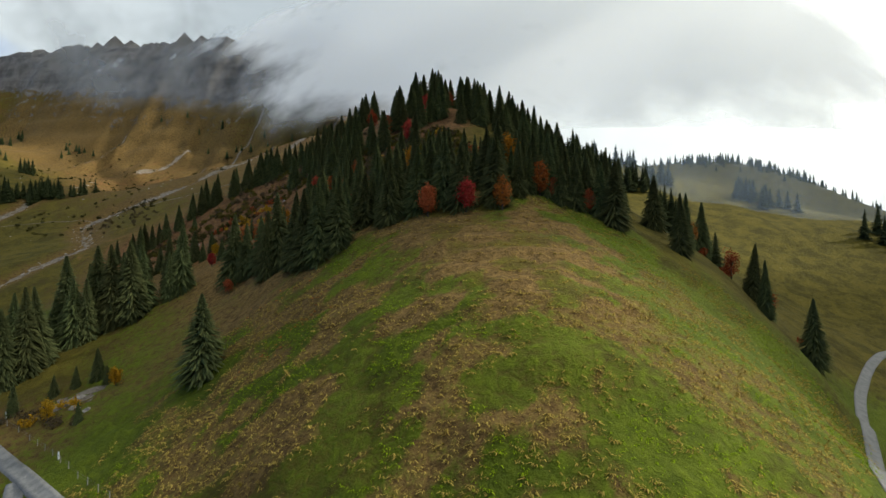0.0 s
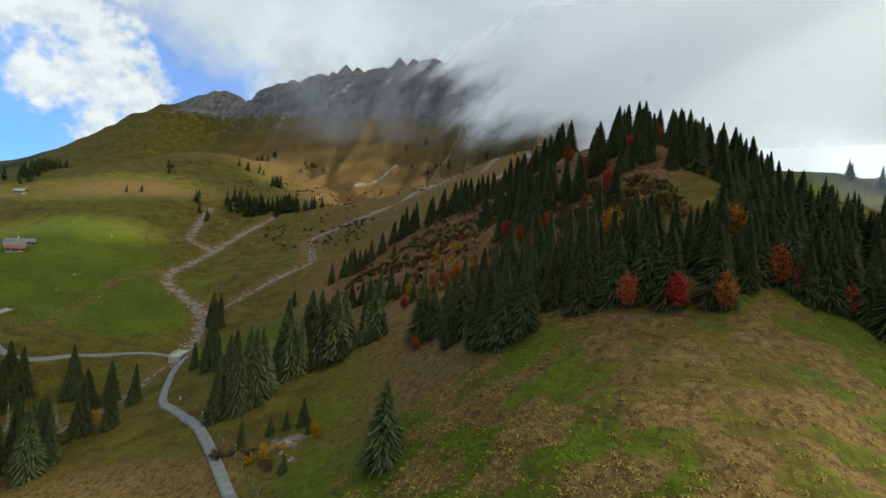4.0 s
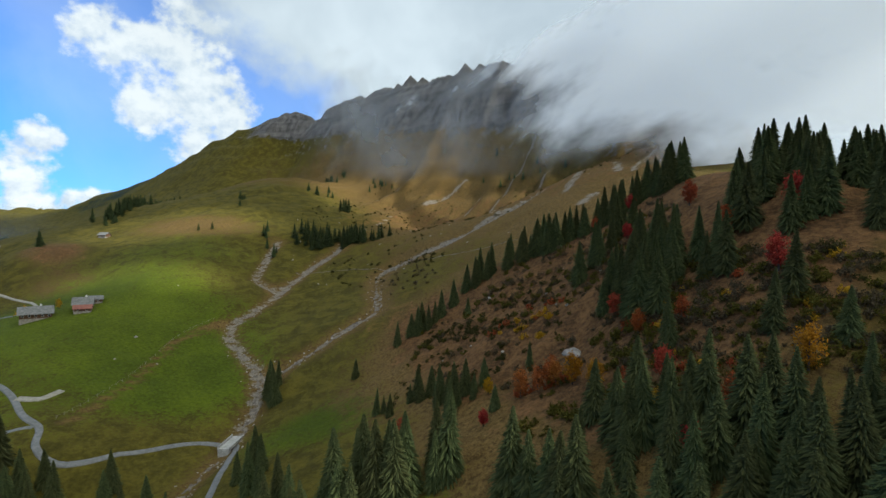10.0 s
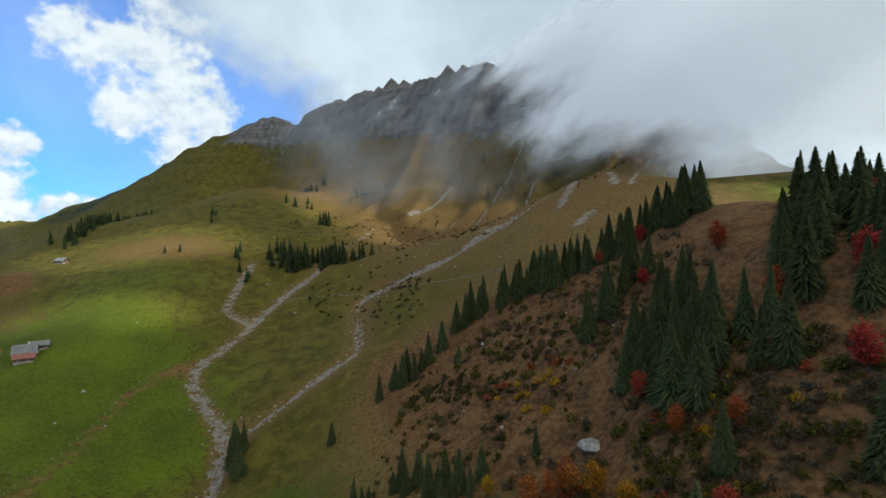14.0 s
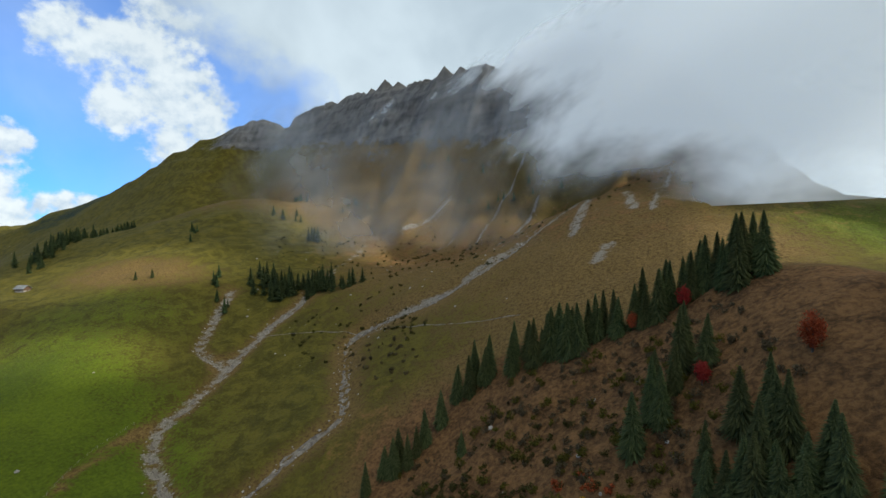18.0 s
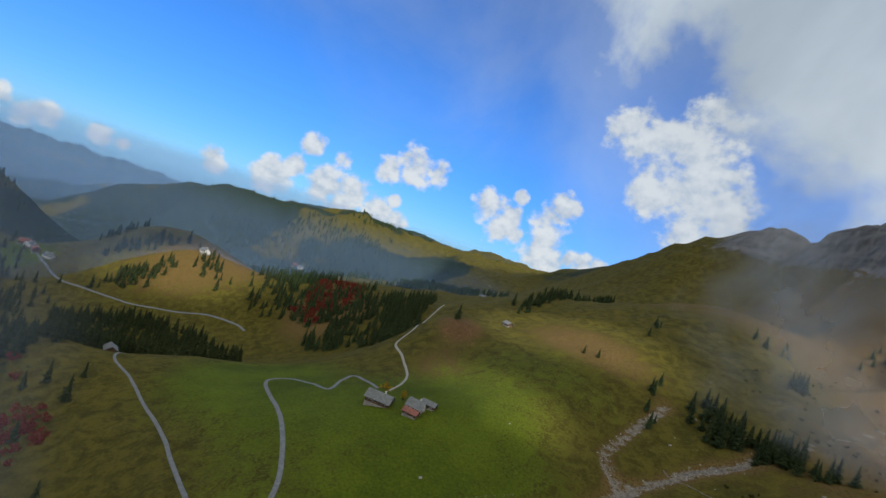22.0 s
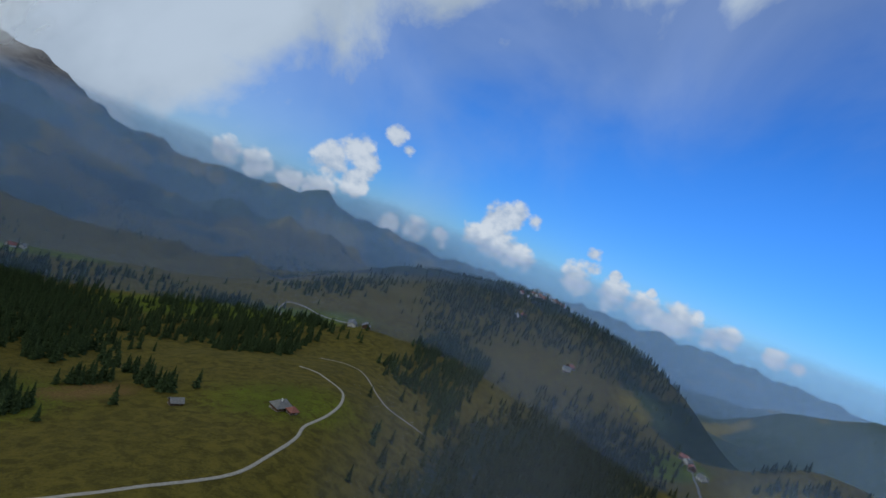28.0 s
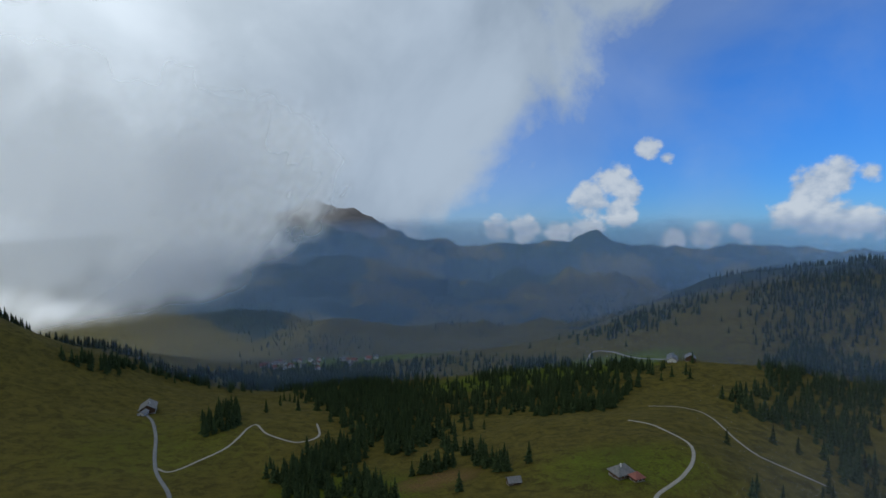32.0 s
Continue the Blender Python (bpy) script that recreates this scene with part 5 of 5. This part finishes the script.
thicket("green_tussocks", spots[(patch + 0.16 * (chance - 0.5) < 0.50) & (moist > 0.46) & (crest < 0.3)][:17000], 0.3, 0.8, TUFTS, SWARD, "bright green grass between the tussocks", "grass")
low = np.concatenate([strip([(-20, 88), (-30, 80), (-12, 96)], 3, 60), strip([(-40, 100), (-25, 102)], 4, 40)])
thicket("fern_patches", low, 0.5, 1.1, TUFTS, RUST, "rust-brown bracken on the slope", "bracken")


# ---------------------------------------------------------------- buildings
def box_arrays(x0, y0, z0, x1, y1, z1):
    v = np.array([(x, y, z) for z in (z0, z1) for x, y in ((x0, y0), (x1, y0), (x1, y1), (x0, y1))], float)
    return v, np.array([(3, 2, 1, 0), (4, 5, 6, 7), (0, 1, 5, 4), (1, 2, 6, 5), (2, 3, 7, 6), (3, 0, 4, 7)])


def slab(a, b, c, d, thick):
    """A board over four corners, with thickness."""
    top = np.array([a, b, c, d], float)
    v = np.concatenate([top - (0, 0, thick), top])
    return v, np.array([(3, 2, 1, 0), (4, 5, 6, 7), (0, 1, 5, 4), (1, 2, 6, 5), (2, 3, 7, 6), (3, 0, 4, 7)])


def house(name, x, y, turn, long, wide, tall, rise, wall, roof, label, hip=0.0, windows=4, plinth=0.8, chimney=True, base=None, group=""):
    """A gabled or hipped alpine house with plinth, walls, roof boards, windows, door and chimney."""
    thing = tagged(new(name), label, "house" if "house" in name else "hut", group)
    z = float(at(x, y)) if base is None else base
    thing.matrix_world = pose(x, y, z, 0, 0, turn)
    lx, ly, over = long / 2, wide / 2, 0.07 * wide + 0.3
    part("plinth", mesh_from("plinth", *box_arrays(-lx - 0.05, -ly - 0.05, -2.5, lx + 0.05, ly + 0.05, plinth), STONE), thing, "rough stone base")
    ridge = tall + rise
    h = hip * ly
    if hip:
        v, f = box_arrays(-lx, -ly, plinth, lx, ly, tall)
    else:
        v = np.array([(-lx, -ly, plinth), (lx, -ly, plinth), (lx, ly, plinth), (-lx, ly, plinth), (-lx, -ly, tall), (lx, -ly, tall), (lx, ly, tall), (-lx, ly, tall), (-lx, 0, ridge - 0.1), (lx, 0, ridge - 0.1)], float)
        f = np.array([(0, 1, 5, 4), (2, 3, 7, 6), (1, 2, 6, 5), (3, 0, 4, 7), (5, 6, 9, 9), (7, 4, 8, 8)])
        tri = [(0, 1, 5), (0, 5, 4), (2, 3, 7), (2, 7, 6), (1, 2, 6), (1, 6, 5), (3, 0, 4), (3, 4, 7), (5, 6, 9), (7, 4, 8)]
        f = np.array(tri)
    part("wall", mesh_from("wall", v, f, wall), thing)
    drop = rise / ly * over
    for s in (-1, 1):
        e = (lx + over) if not hip else lx + over
        r = lx + over - (h + over if hip else 0)
        part("roof_side", mesh_from("roof_side", *slab((-e, s * (ly + over), tall - drop), (e, s * (ly + over), tall - drop), (r, 0, ridge), (-r, 0, ridge), 0.25), roof), thing)
        if hip:
            v = np.array([(s * e, -(ly + over), tall - drop), (s * e, ly + over, tall - drop), (s * r, 0, ridge), (s * e, -(ly + over), tall - drop - 0.25), (s * e, ly + over, tall - drop - 0.25), (s * r, 0, ridge - 0.25)])
            part("roof_end", mesh_from("roof_end", v, np.array([(0, 1, 2), (5, 4, 3), (0, 3, 4), (0, 4, 1)]), roof), thing)
    for s in (-1, 1):
        for k in range(windows):
            u = -lx + long * (k + 0.5) / windows
            for lev in ((0.45,) if tall < 4 else (0.3, 0.68)):
                zc = plinth + (tall - plinth) * lev
                w = part("window", mesh_from("window", *box_arrays(u - 0.55, s * ly - 0.05, zc - 0.6, u + 0.55, s * ly + 0.06, zc + 0.6), PLASTER), thing)
                part("pane", mesh_from("pane", *box_arrays(u - 0.45, s * ly + (0.06 if s > 0 else -0.08), zc - 0.5, u + 0.45, s * ly + (0.08 if s > 0 else -0.06), zc + 0.5), GLASS_DARK), w)
    part("door", mesh_from("door", *box_arrays(lx - 0.02, -0.6, 0.1, lx + 0.07, 0.6, 2.2), TIMBER), thing)
    if chimney:
        part("chimney", mesh_from("chimney", *box_arrays(lx * 0.3 - 0.4, ly * 0.25 - 0.4, tall, lx * 0.3 + 0.4, ly * 0.25 + 0.4, ridge + 0.9), PLASTER), thing)
    return thing


house("alp_farmhouse", -348, 167, 68, 14, 9, 3.8, 3.2, TIMBER, ROOF, "large timber alpine farmhouse with a pale grey roof", windows=5)
house("barn_hut", -341, 187, 60, 9, 7.5, 3.6, 3.2, PLASTER, ROOF, "small white barn with a steep grey roof", windows=3)
house("shed_hut", -335, 184, 60, 8, 5, 2.6, 1.6, TIMBER, ROOF_RED, "low farm shed with a reddish roof", windows=2, chimney=False)
house("store_hut", -346, 195, 62, 8, 5, 2.8, 1.6, TIMBER, ROOF, "low farm store with a pale grey roof", windows=2, chimney=False)
house("meadow_hut", -517, 283, 20, 8, 6, 2.6, 2.2, TIMBER, ROOF, "small hay hut on the upper meadow", windows=2, chimney=False)
house("shelf_hut", -470, -22, 30, 10, 8, 3, 2.6, TIMBER, ROOF, "small barn at the end of the shelf road", windows=2, chimney=False)
house("hill_house", -838, -82, 40, 14, 10, 5, 4, PLASTER, ROOF, "white house on the golden hill", windows=3)
house("south_farmhouse", -218, -220, 25, 12.5, 9.5, 3.8, 3.8, TIMBER, ROOF, "broad timber farmhouse with a hipped brown-grey roof", hip=0.9, windows=4)
house("south_annexe_house", -225, -213, 25, 6.5, 6, 3.0, 2.4, TIMBER, ROOF_RED, "low annexe of the farmhouse with a reddish roof", hip=0.9, windows=2, chimney=False)
house("field_hut", -151, -226, 15, 8, 6, 3, 2.2, TIMBER, ROOF, "weathered hay hut beside the trees", windows=2, chimney=False)
house("home_farmhouse", 203, -370, 120, 20, 13, 5, 4.2, TIMBER, ROOF, "large dark-roofed mountain farmhouse", windows=5)
house("home_barn_hut", 212, -383, 120, 12, 8, 4, 3, PLASTER, ROOF, "white barn beside the mountain farmhouse", windows=3)
house("home_shed_hut", 197, -354, 100, 9, 6, 3, 2, PLASTER, ROOF, "small white shed at the farm road", windows=2, chimney=False)
house("ridge_barn_hut", -392, -606, 70, 26, 12, 4.5, 3.4, PLASTER, ROOF, "long pale-roofed cow barn on the meadow", windows=6, chimney=False)
house("ridge_farmhouse", -412, -596, 70, 16, 12, 5, 4, TIMBER, ROOF, "farmhouse beside the long cow barn", windows=4)
for k, (x, y) in enumerate([(-894, -336), (-880, -318), (-862, -289), (-905, -350), (-799, -550), (-812, -556), (-806, -753), (-820, -748), (-1310, 8), (-1325, -10), (-975, 377)]):
    house("valley_house", x, y, 37 * k, 13, 10, 5, 4, (PLASTER, TIMBER)[k % 2], (ROOF, ROOF_RED)[k % 2], "small white-walled valley house" if k % 2 == 0 else "small timber valley house with a red roof", windows=2, group="valley houses")
hamlet = RNG.random((30, 2)) * (230, 160) + (110, -1040)
for k, (x, y) in enumerate(np.concatenate([hamlet, RNG.random((14, 2)) * (130, 60) + (-1020, -900), RNG.random((30, 2)) * (330, 260) + (-2200, -1150)])):
    house("village_house", x, y, RNG.random() * 180, 12, 9, 5, 4, PLASTER, (ROOF, ROOF_RED)[k % 2], "tiny white village house far below" if k % 2 == 0 else "tiny village house with a red roof far off", windows=1, chimney=False, group="village houses")


def log_pile():
    thing = tagged(new("log_pile"), "stack of weathered grey logs at the wood's edge", "log pile")
    thing.matrix_world = pose(1.5, 108.2, float(at(1.5, 108.2)), 0, 0, 35)
    v, f = tube([(0, 0, 0), (0, 0, 3.6)], [0.22, 0.19], 8)
    v = np.stack([v[:, 2], v[:, 0], v[:, 1]], 1)
    me = mesh_from("log", v, f, DEAD)
    for k in range(9):
        ob = part("log", me, thing)
        ob.matrix_local = pose(RNG.normal() * 0.2, (k % 4) * 0.45 + (0.2 if k > 3 else 0), 0.3 + 0.38 * (k // 4), 0, RNG.normal() * 4, RNG.normal() * 6)


def van(x, y, turn, label):
    thing = tagged(new("van"), label, "van")
    thing.matrix_world = pose(x, y, float(at(x, y)) + 0.25, 0, 0, turn)
    v = np.array([(-2.3, -0.95, 0.35), (2.4, -0.95, 0.35), (2.4, -0.95, 1.0), (1.5, -0.9, 1.25), (0.9, -0.85, 2.0), (-2.3, -0.85, 2.05)])
    v = np.concatenate([v, v * (1, -1, 1)])
    f = [(0, 1, 2), (0, 2, 3), (0, 3, 5), (3, 4, 5), (6, 8, 7), (6, 9, 8), (6, 11, 9), (9, 11, 10)]
    f += [t for a in range(6) for b in [(a + 1) % 6] for t in ((a, a + 6, b + 6), (a, b + 6, b))]
    part("body", mesh_from("body", v, np.array(f), CAR_PAINT), thing)
    part("windscreen", mesh_from("windscreen", *slab((1.52, -0.8, 1.29), (1.52, 0.8, 1.29), (0.95, 0.75, 2.0), (0.95, -0.75, 2.0), 0.03), GLASS_DARK), thing)
    wheel = tube([(0, 0, -0.12), (0, 0, 0.12)], [0.36, 0.36], 12)
    wv = np.stack([wheel[0][:, 0], wheel[0][:, 2], wheel[0][:, 1]], 1)
    me = mesh_from("wheel", wv, wheel[1], RUBBER)
    for a in (-1.5, 1.5):
        for b in (-0.85, 0.85):
            part("wheel", me, thing).matrix_local = pose(a, b, 0.36)


log_pile()
van(8, -160, 20, "white van on the valley road")
van(-4, -158, -40, "white delivery van parked by the road bend")
bridge = tagged(new("bridge"), "short concrete road bridge with pale parapets", "bridge")
bridge.matrix_world = pose(-182, 165.5, float(at(-182, 165.5)), 0, 0, 118)
part("deck", mesh_from("deck", *box_arrays(-6, -2.3, 1.3, 6, 2.3, 1.75), CONCRETE), bridge)
for s in (-1, 1):
    part("parapet", mesh_from("parapet", *box_arrays(-6, s * 2.3 - 0.15, 1.3, 6, s * 2.3 + 0.15, 2.45), CONCRETE), bridge)
    part("abutment", mesh_from("abutment", *box_arrays(s * 5.5 - 0.7, -2.2, -2.5, s * 5.5 + 0.7, 2.2, 1.3), CONCRETE), bridge)


ribbon("gravel_patch", [(-76, 97.5), (-72.5, 99), (-68, 98.2)], 4.2, GRAVEL, "small grey gravel pit between the bushes", "gravel", 0.15, 0.5, 95, "stuff")
POST = mesh_from("post", *box_arrays(-0.09, -0.09, -0.4, 0.09, 0.09, 1.25), CAR_PAINT)
for x, y in ((-84.5, 96.2), (-62.5, 80.8), (-108, 108.6), (-126, 117.2), (-38, 58.5)):
    post = tagged(new("marker_post", POST), "white marker post beside the narrow road", "marker post", "road marker posts")
    post.location = (x, y, float(at(x, y)))
FENCE_POST = mesh_from("fence_post", *tube([(0, 0, -0.4), (0.02, 0.01, 1.15)], [0.07, 0.055], 5), DEAD)


def fence(line, gap=4.0):
    """A pasture fence: stakes and two thin wires."""
    thing = tagged(new("pasture_fence"), "weathered wooden stakes of a pasture fence with thin wires", "fence")
    p = spline(line, gap)[:, :2]
    z = at(p[:, 0], p[:, 1])
    for (x, y), h in zip(p, z):
        ob = part("stake", FENCE_POST, thing)
        ob.location = (x, y, h)
    for k in (0.55, 1.0):
        q = np.column_stack([p, z + k])
        v = np.concatenate([q + (0, 0, 0.012), q - (0, 0, 0.012)])
        n = len(q)
        part("wire", mesh_from("wire", v, np.array([(a, a + 1, n + a + 1, n + a) for a in range(n - 1)]), DEAD), thing)


fence([(-40, 62), (-58, 77), (-74, 89), (-90, 98), (-104, 107), (-122, 117)])
fence([(-234, 130), (-243, 148), (-262, 178), (-279, 205), (-286, 232)])


# ---------------------------------------------------------------- clouds, haze sheets and the shading deck
def curtain(name, line, low, high, mat, label, bulge=0.0, lean=0.0, cols=60, rows=16, category="cloud", ends=5.0, top=4.0):
    """A cloud or tinted haze sheet that stands over a line in plan, its rim fading out."""
    p = spline(line, 10.0)
    s = np.linspace(0, len(p) - 1, cols)
    q = np.stack([np.interp(s, np.arange(len(p)), p[:, k]) for k in (0, 1)], 1)
    d = np.gradient(q, axis=0)
    side = np.stack([-d[:, 1], d[:, 0]], 1) / np.hypot(*d.T)[:, None]
    v = np.linspace(0, 1, rows)
    z = low + (high - low) * v
    wave = (fbm(*np.meshgrid(np.arange(cols) * 9.0, v * 150), 60, len(name)) - 0.5).T
    off = bulge * np.sin(np.pi * v)[None] + lean * v[None] + wave * 30
    verts = np.zeros((rows, cols, 3))
    verts[..., :2] = (q[:, None] + side[:, None] * off[..., None]).transpose(1, 0, 2)
    verts[..., 2] = z[:, None]
    me = mesh_from(name, verts.reshape(-1, 3), grid_faces(rows, cols), mat, True)
    u = np.linspace(0, 1, cols)
    rim = np.minimum(1, np.minimum(u, 1 - u)[None] * ends) * np.minimum(1, np.minimum(v * 6, (1 - v) * top))[:, None]
    me.attributes.new("rim", "FLOAT", "POINT").data.foreach_set("value", rim.astype(np.float32).ravel())
    return tagged(new(name, me), label, category, kind="stuff")


def bank(name, line, low, high, mat, label, cover, lean=0.0, gap=9.0, category="cloud"):
    """A cloud sheet over a line in plan; cover(x, z) says how dense it is at a place."""
    p = spline(line, gap)[:, :2]
    d = np.gradient(p, axis=0)
    side = np.stack([-d[:, 1], d[:, 0]], 1) / np.hypot(*d.T)[:, None]
    z = np.arange(low, high, gap * 0.8)
    run = np.arange(len(p)) * gap
    ru, zu = np.meshgrid(run, z)
    off = lean * (zu - 215)
    verts = np.stack([p[None, :, 0] + side[None, :, 0] * off, p[None, :, 1] + side[None, :, 1] * off, zu], -1)
    me = mesh_from(name, verts.reshape(-1, 3), grid_faces(*zu.shape), mat, True)
    u = np.linspace(0, 1, len(p))
    rim = cover(p[None, :, 0] + 0 * zu, zu, ru) * np.minimum(1, np.minimum(u, 1 - u) * 12)[None] * np.clip((high - zu) / 40, 0, 1)
    me.attributes.new("rim", "FLOAT", "POINT").data.foreach_set("value", rim.astype(np.float32).ravel())
    return tagged(new(name, me), label, category, kind="stuff")


def summit_cover(seed, thick):
    """Wisps along the crest that thicken and sink towards the east."""
    def cover(x, z, run):
        base = np.interp(x, [-760, -620, -500, -380, -290, -220, -120, 0, 130, 300, 760], [268, 248, 238, 233, 220, 182, 118, 76, 70, 74, 80])
        head = np.interp(x, [-760, -620, -500, -380, -290, -220, -150], [285, 282, 285, 285, 300, 325, 350])
        much = step(x, -360, -210) if thick else np.interp(x, [-800, -640, -420, -300, -170], [0.0, 0.95, 1.0, 1.0, 0.0])
        ragged = (fbm(run, z, 70, seed, 5) - 0.5) * 90
        return much * step(z - base + ragged, -30, 75) * step(head - z + ragged * 0.8, -25, 70)
    return cover


CLOUD = cloud_material("cloud", 0.011, 0.85, tone=(0.95, 0.955, 0.96), lo=0.18, hi=0.58, passing=0.5, detail=5.0)
CLOUD_THICK = cloud_material("thick_cloud", 0.0055, 0.96, tone=(0.97, 0.975, 0.98), lo=0.06, hi=0.44, passing=0.4, detail=4.0)
BANK = cloud_material("valley_bank", 0.0022, 0.88, tone=(0.95, 0.96, 0.97), lo=0.12, hi=0.5, passing=0.7, detail=3.0)
# next three: aerial haze put in as the blue tint of thin sheets
HAZE_SHEET = cloud_material("valley_mist", 0.0011, 0.20, tone=(0.24, 0.36, 0.58), lo=0.05, hi=0.5, detail=4.0)
FAR_HAZE_SHEET = cloud_material("far_haze_sheet", 0.0011, 0.32, tone=(0.26, 0.42, 0.68), lo=0.0, hi=0.4, detail=3.0)
EAST_HAZE_SHEET = cloud_material("eastern_haze", 0.003, 0.22, tone=(0.40, 0.50, 0.62), lo=0.0, hi=0.4, detail=3.0)
curtain("eastern_haze", [(40, 420), (140, 330), (260, 280), (460, 250)], -80, 190, EAST_HAZE_SHEET, "tinted sheet standing in for faint blue haze over the eastern slope", category="mist", ends=3.0, top=1.6)
EAST_BANK = [(10, 560), (130, 545), (260, 550), (440, 590)]
for k, off in enumerate((76, 80)):
    front = [(x + 0.3 * off, y - off) for x, y in [(-800, 765), (-675, 757), (-538, 741), (-473, 726), (-356, 691), (-289, 664), (-215, 640), (-115, 600)] + EAST_BANK]
    bank("summit_cloud", front, 90, 420, CLOUD_THICK if k else CLOUD, "soft grey cloud drifting along the summit cliffs", summit_cover(211 + k, k == 1), lean=0.75)
WISP = cloud_material("drifting_wisp", 0.014, 0.45, tone=(0.55, 0.58, 0.63), lo=0.22, hi=0.6, detail=4.0)
curtain("drifting_wisp", [(-235, 200), (-200, 228), (-165, 250), (-120, 268), (-70, 280)], 60, 160, WISP, "thin grey wisp of cloud drifting before the slope", ends=2.6, top=2.4)
# tinted sheet added to pale the dark ravine woods, as haze would
RAVINE_HAZE = cloud_material("ravine_haze", 0.006, 0.13, tone=(0.52, 0.58, 0.68), lo=-0.1, hi=0.5, detail=4.0)
curtain("drifting_wisp", [(-236, 72), (-212, 36), (-190, 12), (-165, -8)], -60, 105, RAVINE_HAZE, "thin blue-grey sheet standing in for haze over the ravine", ends=2.4, top=2.4)
# arcs of tinted sheets that veil the far land with painted haze
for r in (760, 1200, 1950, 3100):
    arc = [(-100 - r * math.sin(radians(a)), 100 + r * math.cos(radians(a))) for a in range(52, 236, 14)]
    curtain("valley_mist", arc, -420, 102 + (0.012 if r < 1900 else 0.026) * r, HAZE_SHEET if r < 1900 else FAR_HAZE_SHEET, "blue tinted sheet standing in for haze over the far valleys", cols=90, rows=30, category="mist", top=5.0)
for k in range(2):
    curtain("valley_cloud", [(900 - 60 * k, -250 - 350 * k), (720 - 60 * k, -800 - 350 * k), (560, -1100 - 350 * k), (420, -1450 - 350 * k)], -140 + 60 * k, 520, BANK, "pale cloud standing over the southern valley", lean=-320, ends=2.4, top=2.2)

# an unseen cloud sheet added to shade the land, holed to let the sun through to these places: x, y, z, half sizes, turn
SUNLIT = [
    (20, 52, -18, 84, 62, 0), (-465, 335, 52, 120, 64, 20), (-365, 242, 14, 88, 46, 25), (-490, 285, 38, 62, 34, 10), (190, 330, 20, 170, 130, 0), (-300, -2300, -200, 70, 300, 20), (150, -2600, -150, 70, 260, 20), (20, 385, 72, 110, 75, 0),
    (-805, -75, -48, 105, 190, 20), (-935, -470, -75, 90, 55, 20), (-95, 126, -20, 36, 30, 0), (-130, 60, -45, 60, 34, 0),
    (60, -110, -60, 70, 50, 0), (-50, 590, 250, 330, 110, 0), (300, 560, 200, 330, 140, 0), (-1650, -150, 20, 260, 160, 30), (-600, -3000, -100, 500, 200, 20),
]
SHADE_HEIGHT = 1400.0
# stays out of view; only its shadow and its holes matter
SHADE_DECK = cloud_material("deck_shade", 0.0022, 0.95, tone=(0.93, 0.935, 0.94), lo=0.0, hi=0.28, passing=0.46, detail=3.0)
dx, dy = np.meshgrid(np.arange(60, 2700, 28.0), np.arange(-2700, 1500, 28.0))
gaps = 0.8 + 0.2 * step(fbm(dx, dy, 330, 483, 2), 0.36, 0.46)
for px, py, pz, rx, ry, turn in SUNLIT:
    up_to = (SHADE_HEIGHT - pz) / SUN_DIR.z
    gaps = gaps * (1 - 0.98 * blot(dx, dy, px + SUN_DIR.x * up_to, py + SUN_DIR.y * up_to, rx, ry, turn))
edge = np.minimum(np.minimum(dx - 620 + 560 * step(dy, 420, 620), 2700 - dx), np.minimum((dy + 2700) * 0.6, 1400 - dy)) / 300.0
deck_mesh = mesh_from("cloud_deck", np.stack([dx, dy, SHADE_HEIGHT + 40 * (fbm(dx, dy, 500, 15, 4) - 0.5)], -1).reshape(-1, 3), grid_faces(*dx.shape), SHADE_DECK, True)
deck_mesh.attributes.new("rim", "FLOAT", "POINT").data.foreach_set("value", (gaps * np.clip(edge, 0, 1)).astype(np.float32).ravel())
tagged(new("cloud_deck", deck_mesh), "unseen high cloud sheet added to shade the land, with holes for sun patches", "cloud", kind="stuff")
